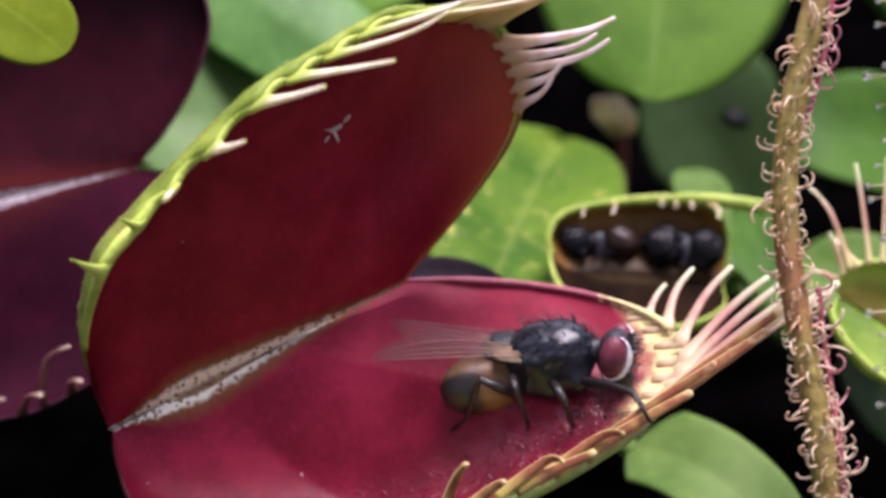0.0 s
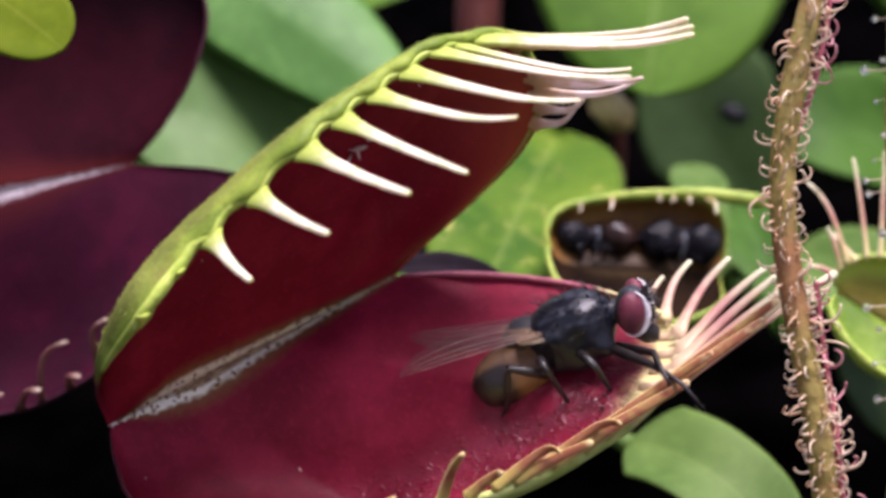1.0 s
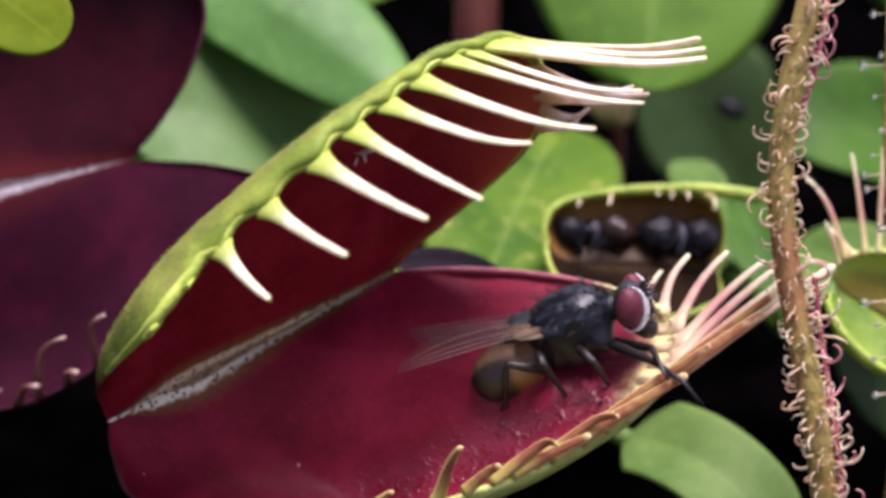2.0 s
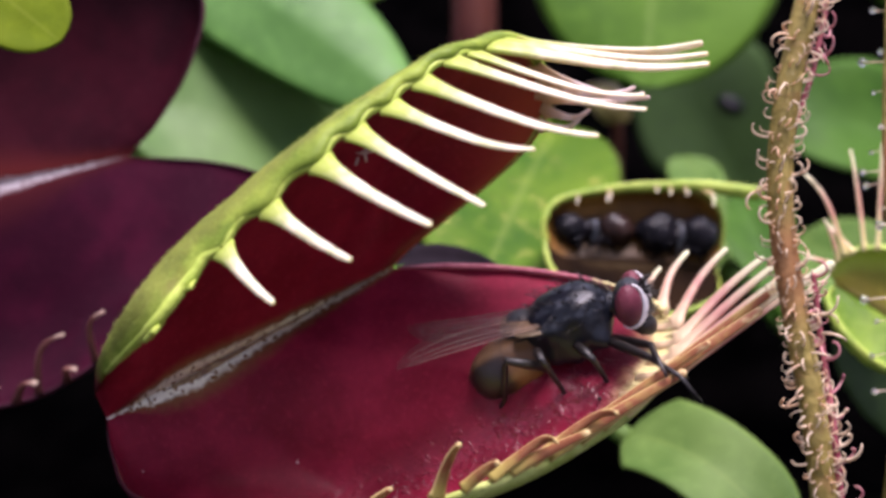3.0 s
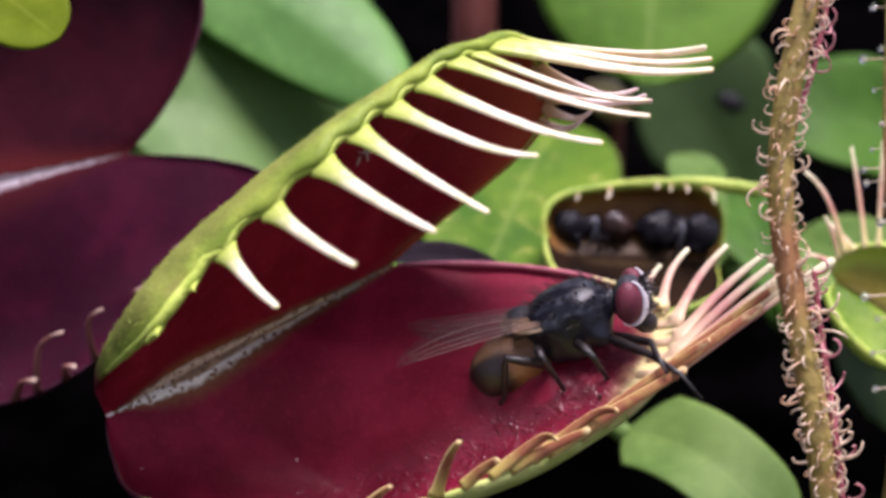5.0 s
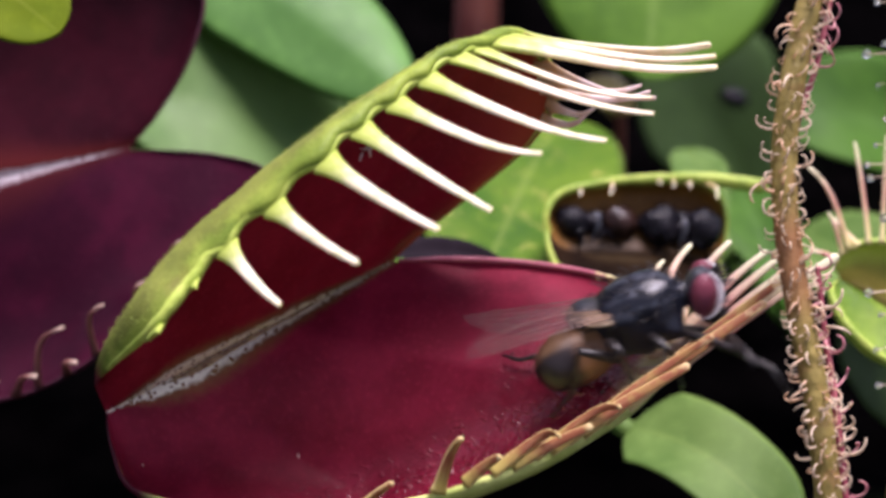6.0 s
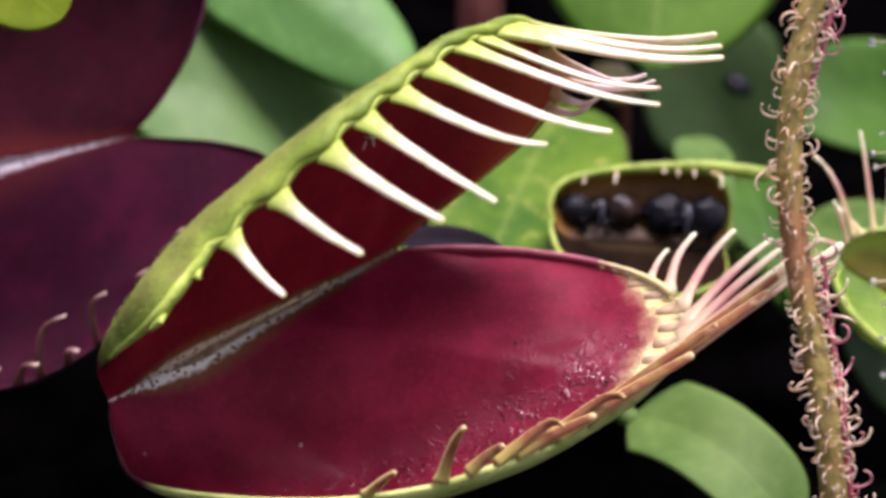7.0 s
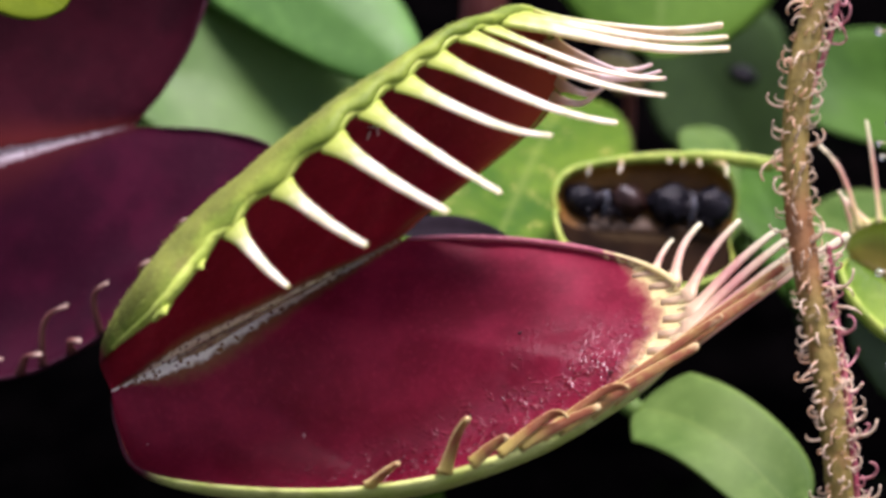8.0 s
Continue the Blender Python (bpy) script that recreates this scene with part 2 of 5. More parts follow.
BACK_LOW = back_skin("trap_back_lower", (0.40, 0.48, 0.11), (0.56, 0.62, 0.20), (0.05, 0.003, 0.010), 0.15, (0.34, 0.07, 0.11), 0.78)
BACK_LIME = plain_skin("trap_back_lime", (0.26, 0.38, 0.045), (0.42, 0.52, 0.08), 0.9, 0.5, 0.05, 0.15)
LIP_LIME = plain_skin("lip_lime", (0.34, 0.46, 0.06), (0.48, 0.58, 0.11), 1.2, 0.45, 0.05, 0.2, spec=0.3)
MIDRIB = plain_skin("midrib_gold", (0.10, 0.045, 0.02), (0.24, 0.16, 0.08), 4.0, 0.5, 0.05)
LIP_ROSE = plain_skin("lip_rose", (0.36, 0.07, 0.12), (0.50, 0.15, 0.19), 0.9, 0.35, 0.05, 0.25)
RIDGE_CREAM = plain_skin("ridge_cream", (0.70, 0.61, 0.28), (0.78, 0.70, 0.40), 0.4, 0.45, 0.05, 0.2, spec=0.3)
LIME_INSIDE = plain_skin("trap_inside_lime", (0.11, 0.21, 0.02), (0.20, 0.31, 0.035), 0.5, 0.45, 0.05, 0.2, spec=0.3)
BACK_GREEN = back_skin("trap_back_green", (0.14, 0.21, 0.022), (0.26, 0.34, 0.045), (0.12, 0.012, 0.02), 0.05, (0.26, 0.06, 0.03), 0.78)
SKIN_SIDE = trap_skin("side_trap_green", (0.18, 0.13, 0.02), (0.30, 0.26, 0.03), (0.46, 0.56, 0.07), rim_at=0.48, rim_soft=0.12, rib=(0.2, 0.16, 0.04), gland=0.3, flank=(0.17, 0.16, 0.02))
SKIN_DARK_BROWN = trap_skin("small_trap_dark_brown", (0.010, 0.006, 0.004), (0.020, 0.011, 0.006), (0.30, 0.32, 0.07), rim_at=0.97, rib=(0.03, 0.02, 0.01), gland=0.3, shine=0.75, gloss=0.02, flank=(0.02, 0.012, 0.006))
BACK_RED = plain_skin("trap_back_red", (0.034, 0.003, 0.012), (0.055, 0.005, 0.018), 0.7, 0.5, 0.05, 0.1)
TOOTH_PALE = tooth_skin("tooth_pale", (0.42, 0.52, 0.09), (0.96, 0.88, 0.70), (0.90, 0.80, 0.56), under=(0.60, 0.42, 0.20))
TOOTH_ROSY = tooth_skin("tooth_rosy", (0.72, 0.64, 0.28), (0.70, 0.36, 0.28), (0.86, 0.82, 0.58), (0.80, 0.70, 0.42), tip_from=0.45)
TOOTH_BLUSH = tooth_skin("tooth_blush", (0.74, 0.56, 0.36), (0.58, 0.29, 0.25), (0.74, 0.74, 0.50), tip_from=0.45)
TOOTH_RUST = tooth_skin("tooth_rust", (0.52, 0.42, 0.11), (0.30, 0.10, 0.045), (0.74, 0.60, 0.30), (0.76, 0.62, 0.26))
TOOTH_PINK = tooth_skin("tooth_pink", (0.62, 0.42, 0.22), (0.97, 0.85, 0.82), (0.9, 0.74, 0.68))
TOOTH_BROWN = tooth_skin("tooth_brown", (0.12, 0.04, 0.035), (0.24, 0.10, 0.075), (0.55, 0.42, 0.33), tip_from=0.8)
LEAF_MID = leaf_skin("leaf_green", (0.0493, 0.123, 0.0113), (0.095, 0.201, 0.0211), spec=0.13)
LEAF_COOL = leaf_skin("leaf_cool_green", (0.048, 0.147, 0.021), (0.096, 0.236, 0.046), vein=(0.13, 0.26, 0.08))
LEAF_GREY = leaf_skin("leaf_grey_green", (0.062, 0.148, 0.027), (0.105, 0.200, 0.048), vein=(0.13, 0.22, 0.06), rough=0.5)
LEAF_LIME = leaf_skin("leaf_lime", (0.0294, 0.092, 0.00589), (0.103, 0.18, 0.0132), vein=(0.34, 0.40, 0.10), spots=0.75, spec=0.1)
LEAF_BRIGHT = leaf_skin("leaf_bright", (0.052, 0.115, 0.018), (0.118, 0.198, 0.047), vein=(0.24, 0.34, 0.07), spec=0.14)
LEAF_OLIVE = leaf_skin("leaf_olive", (0.06, 0.096, 0.0024), (0.096, 0.132, 0.0048), vein=(0.24, 0.28, 0.04), through=0.1, rough=0.7, spec=0.06)
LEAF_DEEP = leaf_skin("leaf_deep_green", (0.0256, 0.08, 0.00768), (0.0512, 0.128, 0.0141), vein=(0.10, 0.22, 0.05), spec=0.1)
# darker than the other greens: deep shade is put into this leaf colour
LEAF_SHADED = leaf_skin("leaf_shaded", (0.0208, 0.048, 0.0096), (0.04, 0.084, 0.0176), vein=(0.03, 0.07, 0.02), rough=0.6)
LEAF_DEAD = leaf_skin("leaf_withered", (0.006, 0.004, 0.006), (0.015, 0.011, 0.015), vein=(0.03, 0.025, 0.03), rough=0.85, through=0.05, spec=0.05)
STEM_RED = plain_skin("stem_dark_red", (0.12, 0.026, 0.022), (0.18, 0.05, 0.035), 0.5, 0.5, 0.05)


def stalk_skin():
    """Olive and golden, with a reddish stretch in the middle and warm blotches."""
    n = Nodes("stem_brown_green")
    s, t = n.uv("leaf")
    at = n.place()
    col = n.mix(n.step(n.noise(0.9, 4, at), 0.35, 0.65), (0.18, 0.14, 0.028), (0.32, 0.245, 0.065))
    blush = n.math("MULTIPLY", n.step(t, 0.40, 0.48), n.step(t, 0.64, 0.54))
    blush = n.math("MAXIMUM", n.math("MULTIPLY", blush, 0.75), n.math("MULTIPLY", n.step(n.noise(0.8, 3, at), 0.54, 0.68), 0.35))
    col = n.mix(blush, col, (0.29, 0.115, 0.05))
    nm = n.bump(n.noise(4.5, 4, at), 0.07, 0.9)
    return n.done(col, 0.5, nm, through=0.15, spec=0.4)


STEM_SUNDEW = stalk_skin()
STEM_PINK = plain_skin("stem_pink", (0.30, 0.05, 0.08), (0.42, 0.12, 0.13), 0.9, 0.5, 0.06, 0.1)
HAIR_TAN = plain_skin("hair_tan", (0.72, 0.48, 0.30), (0.88, 0.74, 0.56), 2.0, 0.45, 0.02, 0.4, spec=0.3)
HAIR_PINK = plain_skin("hair_pink", (0.60, 0.24, 0.28), (0.72, 0.42, 0.40), 2.0, 0.4, 0.02, 0.4, spec=0.3)
HAIR_PALE = plain_skin("hair_pale", (0.70, 0.57, 0.42), (0.86, 0.74, 0.56), 2.0, 0.4, 0.02, 0.4, spec=0.3)
BUD_CREAM = plain_skin("bud_cream", (0.42, 0.30, 0.10), (0.60, 0.48, 0.20), 0.8, 0.5, 0.05, 0.1)
SHELL_BLACK = plain_skin("insect_shell", (0.003, 0.003, 0.005), (0.009, 0.008, 0.011), 1.5, 0.22, 0.10, spec=0.2)
SHELL_BROWN = plain_skin("insect_belly", (0.012, 0.006, 0.005), (0.026, 0.012, 0.009), 1.5, 0.25, 0.04, spec=0.25)
WING_STUB = plain_skin("insect_wing_stub", (0.10, 0.11, 0.13), (0.22, 0.23, 0.26), 2, 0.4)
FLY_BLACK = plain_skin("fly_black", (0.006, 0.007, 0.011), (0.018, 0.019, 0.027), 1.8, 0.36, 0.07)
FLY_LEG = plain_skin("fly_leg", (0.006, 0.005, 0.005), (0.016, 0.013, 0.013), 3.0, 0.4, 0.03)
FLY_FACE = plain_skin("fly_face_silver", (0.66, 0.64, 0.66), (0.88, 0.86, 0.86), 3.0, 0.5, 0.03)
FLY_PAD = plain_skin("fly_wing_scale", (0.42, 0.30, 0.18), (0.60, 0.46, 0.30), 1.5, 0.5, 0.04, 0.2)
FLY_VEIN = plain_skin("fly_wing_vein", (0.10, 0.06, 0.05), (0.20, 0.13, 0.10), 2, 0.5)
SPECK_DARK = plain_skin("speck_dark", (0.02, 0.01, 0.012), (0.04, 0.02, 0.02), 2, 0.6)
SPECK_WHITE = plain_skin("speck_white", (0.62, 0.52, 0.46), (0.80, 0.72, 0.66), 3, 0.5, 0.05, 0.3)
SPECK_PALE = plain_skin("speck_pale", (0.45, 0.25, 0.28), (0.62, 0.42, 0.42), 2, 0.5)


def thorax_skin():
    n = Nodes("fly_thorax")
    s, t = n.uv("lathe")
    at = n.place()
    col = n.mix(n.noise(2.0, 4, at), (0.0025, 0.0035, 0.007), (0.008, 0.010, 0.018))
    # grey dusting in four stripes along the back
    stripe = n.math("ABSOLUTE", n.math("SUBTRACT", n.math("FRACT", n.math("MULTIPLY", s, 11.0)), 0.5))
    dust = n.math("MULTIPLY", n.step(stripe, 0.18, 0.36), n.step(n.noise(3.5, 3, at), 0.35, 0.65))
    dust = n.math("MULTIPLY", dust, n.step(n.math("ABSOLUTE", n.math("SUBTRACT", s, 0.25)), 0.26, 0.18))
    col = n.mix(n.math("MULTIPLY", dust, 0.4), col, (0.085, 0.095, 0.12))
    nm = n.bump(n.cells(5.0, at), 0.02, 0.4, n.bump(n.noise(1.6, 3, at), 0.06, 0.5))
    return n.done(col, n.math("ADD", 0.26, n.math("MULTIPLY", n.noise(3, 3, at), 0.22)), nm, spec=0.4)


FLY_THORAX = thorax_skin()


def eye_skin():
    n = Nodes("fly_eye_maroon")
    at = n.place()
    col = n.mix(n.step(n.noise(1.2, 3, at), 0.3, 0.7), (0.085, 0.014, 0.028), (0.15, 0.028, 0.045))
    nm = n.bump(n.cells(17.0, at), 0.025, 0.7)
    return n.done(col, 0.45, nm, spec=0.35)


def abdomen_skin():
    n = Nodes("fly_abdomen_amber")
    s, t = n.uv("lathe")
    at = n.place()
    col = n.mix(n.noise(1.2, 4, at), (0.13, 0.056, 0.018), (0.22, 0.105, 0.036))
    jit = n.math("ADD", t, n.math("MULTIPLY", n.math("SUBTRACT", n.noise(1.6, 3, at), 0.5), 0.10))
    col = n.mix(n.step(jit, 0.42, 0.54), col, (0.018, 0.011, 0.010))
    belly = n.step(n.math("ABSOLUTE", n.math("SUBTRACT", s, 0.75)), 0.15, 0.09)
    col = n.mix(n.math("MULTIPLY", belly, 0.5), col, (0.30, 0.18, 0.09))
    back = n.step(n.math("ABSOLUTE", n.math("SUBTRACT", s, 0.25)), 0.07, 0.03)
    col = n.mix(n.math("MULTIPLY", back, 0.9), col, (0.02, 0.012, 0.01))
    ring = n.step(n.math("ABSOLUTE", n.math("SUBTRACT", n.math("FRACT", n.math("MULTIPLY", t, 4.0)), 0.5)), 0.42, 0.5)
    col = n.mix(n.math("MULTIPLY", ring, 0.3), col, (0.03, 0.016, 0.012))
    return n.done(col, 0.4, n.bump(n.noise(9.0, 3, at), 0.03, 0.7), through=0.08)


def wing_skin():
    n = Nodes("fly_wing")
    s, t = n.uv("wing")
    at = n.place()
    col = n.mix(n.step(s, 0.0, 0.4), (0.32, 0.21, 0.12), (0.10, 0.07, 0.07))
    n.done(col, 0.3, n.bump(n.noise(2.5, 3, at), 0.05, 0.6), spec=0.35)
    clear = n.tree.nodes.new("ShaderNodeBsdfTransparent")
    clear.inputs[0].default_value = (0.95, 0.92, 0.92, 1)
    m = n.tree.nodes.new("ShaderNodeMixShader")
    n.put(m.inputs[0], n.math("SUBTRACT", 0.90, n.math("MULTIPLY", n.step(s, 0.40, 0.0), 0.50)))
    n.tree.links.new(n.bsdf.outputs[0], m.inputs[1])
    n.tree.links.new(clear.outputs[0], m.inputs[2])
    n.tree.links.new(m.outputs[0], n.out.inputs[0])
    return n.mat


def shaded_peat_skin():
    n = Nodes("peat")
    at = n.place()
    # near-black: the shade beneath the plants is put into the peat's colour
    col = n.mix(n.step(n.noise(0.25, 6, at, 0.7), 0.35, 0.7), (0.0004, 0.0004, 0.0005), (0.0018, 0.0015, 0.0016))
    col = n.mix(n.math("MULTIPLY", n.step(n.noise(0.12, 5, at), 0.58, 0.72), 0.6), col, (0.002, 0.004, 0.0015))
    nm = n.bump(n.noise(0.9, 6, at, 0.7), 1.2, 1.0)
    return n.done(col, 0.95, nm, spec=0.0)


def dew_skin():
    n = Nodes("dew")
    n.bsdf.inputs["Transmission Weight"].default_value = 0.9
    n.bsdf.inputs["IOR"].default_value = 1.36
    return n.done((0.95, 0.95, 0.93), 0.04)


DEW = dew_skin()
FLY_EYE, FLY_ABDOMEN, FLY_WING, PEAT_SHADED = eye_skin(), abdomen_skin(), wing_skin(), shaded_peat_skin()


# ---- building ----
def thing(name, at, label, category, group="", kind=""):
    ob = new(name)
    ob.location = mm(*at)
    ob.empty_display_size = 0.002
    return tagged(ob, label, category, group, kind)


def part(name, bm, material, parent, label="", pivot=None, smooth=True):
    """Links a bmesh, in millimetres of the world, as one mesh under a thing or part. pivot: where its origin lies."""
    me = bpy.data.meshes.new(name)
    origin = Vector(pivot) if pivot is not None else world_at(parent)
    bmesh.ops.transform(bm, matrix=Matrix.Scale(0.001, 4) @ Matrix.Translation(-origin), verts=bm.verts)
    bm.to_mesh(me)
    bm.free()
    for m in (material if isinstance(material, (list, tuple)) else [material]):
        me.materials.append(m)
    if smooth:
        me.shade_smooth()
    ob = new(name, me)
    ob.parent = parent
    ob.location = (origin - world_at(parent)) * 0.001
    ob["origin_mm"] = tuple(origin)
    return tagged(ob, label) if label else ob


def world_at(ob):
    if "origin_mm" in ob:
        return Vector(ob["origin_mm"])
    return Vector(ob.location) * 1000


def spline(points, k):
    """A smooth curve through points, at the float index k."""
    n = len(points) - 1
    k = min(max(k, 0.0), n)
    i = min(int(k), n - 1)
    f = k - i
    p1, p2 = Vector(points[i]), Vector(points[i + 1])
    p0 = Vector(points[i - 1]) if i else p1 * 2 - p2
    p3 = Vector(points[i + 2]) if i + 2 <= n else p2 * 2 - p1
    return 0.5 * (2 * p1 + (p2 - p0) * f + (2 * p0 - 5 * p1 + 4 * p2 - p3) * f * f + (3 * p1 - 3 * p2 + p3 - p0) * f ** 3)


def tube(bm, path, radii, sides=8, uv="tooth", flat=1.0):
    """A round, tapered tube along path; closed at both ends."""
    layer = bm.loops.layers.uv.get(uv) or bm.loops.layers.uv.new(uv)
    rings, side = [], None
    for i, p in enumerate(path):
        ahead = (Vector(path[min(i + 1, len(path) - 1)]) - Vector(path[max(i - 1, 0)])).normalized()
        if side is None:
            side = ahead.orthogonal().normalized()
        side = (side - ahead * side.dot(ahead)).normalized()
        other = ahead.cross(side)
        rings.append([bm.verts.new(Vector(p) + (side * math.cos(2 * math.pi * j / sides) + other * math.sin(2 * math.pi * j / sides) * flat) * radii[i]) for j in range(sides)])
    last = len(path) - 1
    for i in range(last):
        for j in range(sides):
            f = bm.faces.new((rings[i][j], rings[i][(j + 1) % sides], rings[i + 1][(j + 1) % sides], rings[i + 1][j]))
            for loop, (a, b) in zip(f.loops, ((j, i), (j + 1, i), (j + 1, i + 1), (j, i + 1))):
                loop[layer].uv = (a / sides, b / last)
    bm.faces.new(list(reversed(rings[0])))
    bm.faces.new(rings[-1])


def blob(bm, at, size, axes=None, seg=16, rings=10, ripple=0.0, uv="lathe", lumps=()):
    """A rounded lump with its long axis along x. axes: a 3x3 turn."""
    layer = bm.loops.layers.uv.get(uv) or bm.loops.layers.uv.new(uv)
    axes = axes or Matrix.Identity(3)
    rows = []
    for i in range(rings + 1):
        a = math.pi * i / rings
        row = []
        for j in range(seg):
            b = 2 * math.pi * j / seg
            p = Vector((math.cos(a) * size[0], math.sin(a) * math.cos(b) * size[1], math.sin(a) * math.sin(b) * size[2]))
            d = p.normalized()
            for way, wide, high in lumps:
                p *= 1 + high * math.exp(-(1 - d.dot(Vector(way).normalized())) / wide)
            if ripple:
                p *= 1 + ripple * noise.noise(p * 1.7 + Vector(at))
            row.append(bm.verts.new(Vector(at) + axes @ p))
        rows.append(row)
    for i in range(rings):
        for j in range(seg):
            f = bm.faces.new((rows[i][j], rows[i + 1][j], rows[i + 1][(j + 1) % seg], rows[i][(j + 1) % seg]))
            for loop, (u, v) in zip(f.loops, ((j, i), (j, i + 1), (j + 1, i + 1), (j + 1, i))):
                loop[layer].uv = (u / seg, v / rings)
    bmesh.ops.remove_doubles(bm, verts=rows[0] + rows[-1], dist=1e-5)
    return bm


def turn_about(v, axis, degrees):
    return Matrix.Rotation(radians(degrees), 3, axis) @ v


def lobe_point(a, b, rim, swing, reach, s, t, notch=None):
    a, b = Vector(a), Vector(b)
    if notch:
        t *= 1 - notch(s * (len(rim) - 1))
    h = a.lerp(b, s)
    r = spline(rim, s * (len(rim) - 1))
    c = h + turn_about(r - h, (b - a).normalized(), swing(s) if callable(swing) else swing) * reach
    return h * (1 - t) ** 2 + c * 2 * t * (1 - t) + r * t * t


def lobe_mesh(hinge_a, hinge_b, rim, swing, reach, thick, ns=96, nt=26, lean=1.0, notch=None):
    """One lobe of a trap: a shell from the hinge to the rim, bellied by a control line that is the rim swung about the hinge."""
    bm = bmesh.new()
    lay = bm.loops.layers.uv.new("lobe")
    lay2 = bm.loops.layers.uv.new("span")
    a, b = Vector(hinge_a), Vector(hinge_b)
    axis = (b - a).normalized()
    grid = []
    for i in range(ns + 1):
        s = i / ns
        h = a.lerp(b, s ** lean)
        r = spline(rim, s * (len(rim) - 1))
        c = h + turn_about(r - h, axis, swing(s) if callable(swing) else swing) * reach
        row = []
        for j in range(nt + 1):
            t = j / nt * (1 - (notch(s * (len(rim) - 1)) if notch else 0))
            p = h * (1 - t) ** 2 + c * 2 * t * (1 - t) + r * t * t
            p += axis.cross(r - h).normalized() * 0.10 * noise.noise(p * 0.45) * math.sin(math.pi * t)
            row.append(p)
        grid.append(row)

    def normal(i, j):
        u = grid[min(i + 1, ns)][j] - grid[max(i - 1, 0)][j]
        v = grid[i][min(j + 1, nt)] - grid[i][max(j - 1, 0)]
        n = u.cross(v)
        return n.normalized() if n.length > 1e-9 else axis.orthogonal()

    # the back lies on the side to which the belly swings
    mid = grid[ns // 2][nt // 2] - (grid[ns // 2][0] + grid[ns // 2][nt]) * 0.5
    sign = 1 if normal(ns // 2, nt // 2).dot(mid) > 0 else -1
    front, rear = [], []
    for i in range(ns + 1):
        front.append([bm.verts.new(p) for p in grid[i]])
        rear.append([bm.verts.new(grid[i][j] + normal(i, j) * sign * thick * (1.0 if 0 < j < nt else 0.6) * (0.10 + 0.90 * math.sin(math.pi * min(max(i / ns, 0.02), 0.98)) ** 0.9)) for j in range(nt + 1)])

    def face(vs, marks, index):
        if sign > 0:
            vs, marks = vs[::-1], marks[::-1]
        f = bm.faces.new(vs)
        f.material_index = index
        for loop, (i, j) in zip(f.loops, marks):
            loop[lay].uv = (i / ns, j / nt)
            loop[lay2].uv = ((grid[i][0] - a).length, (grid[i][j] - grid[i][0]).length)

    for i in range(ns):
        for j in range(nt):
            q = ((i, j), (i + 1, j), (i + 1, j + 1), (i, j + 1))
            face([front[x][y] for x, y in q], list(q), 0)
            face([rear[x][y] for x, y in q[::-1]], list(q[::-1]), 1)
        q = ((i, nt), (i + 1, nt))
        face([front[i][nt], front[i + 1][nt], rear[i + 1][nt], rear[i][nt]], [q[0], q[1], q[1], q[0]], 1)
        q = ((i, 0), (i + 1, 0))
        face([front[i + 1][0], front[i][0], rear[i][0], rear[i + 1][0]], [q[1], q[0], q[0], q[1]], 1)
    return bm


def tooth_mesh(foot, tip, bend, wide, flare=2.2, along=None, lead=(), taper=0.45, rings=18, sides=10, hook=(0, 0, 0), thin=0.72, spread=0.07):
    """A flattened, tapered tooth that bows by bend on its way from foot to tip and spreads along the margin at its foot. lead: points inside the margin from which its ridge starts."""
    bm = bmesh.new()
    lay = bm.loops.layers.uv.new("tooth")
    a, b = Vector(foot), Vector(tip)
    path = [Vector(p) for p in lead]
    sizes = [(wide * (0.7 + 0.3 * i / max(len(path), 1)), wide * 0.5) for i in range(len(path))]
    for i in range(rings + 1):
        t = i / rings
        path.append(a.lerp(b, t) + Vector(bend) * (math.sin(math.pi * t) * 0.8 - math.sin(2 * math.pi * t) * 0.10) + Vector(hook) * max(0.0, (t - 0.62) / 0.38) ** 2)
        w = wide * (1.0 - taper * t ** 1.4)
        sizes.append((w * (1 + (flare - 1) * math.exp(-t / spread)), w * thin * (1 + 0.25 * math.exp(-t / 0.06))))
    path.append(path[-1] + (path[-1] - path[-2]).normalized() * wide * 0.35)
    sizes.append((wide * 0.25, wide * 0.2))
    rows, last = [], len(path) - 1
    for i, p in enumerate(path):
        ahead = (path[min(i + 1, last)] - path[max(i - 1, 0)]).normalized()
        side = Vector(along) if along is not None else ahead.orthogonal()
        side = (side - ahead * side.dot(ahead)).normalized()
        other = ahead.cross(side)
        rows.append([bm.verts.new(p + side * math.cos(2 * math.pi * j / sides) * sizes[i][0] + other * math.sin(2 * math.pi * j / sides) * sizes[i][1]) for j in range(sides)])
    for i in range(last):
        for j in range(sides):
            f = bm.faces.new((rows[i][j], rows[i][(j + 1) % sides], rows[i + 1][(j + 1) % sides], rows[i + 1][j]))
            for loop, (u, v) in zip(f.loops, ((j, i), (j + 1, i), (j + 1, i + 1), (j, i + 1))):
                loop[lay].uv = (u / sides, max(0.0, (v - len(lead)) / rings))
    bm.faces.new(rows[0][::-1])
    bm.faces.new(rows[-1])
    return bm


GROUND = -26.0


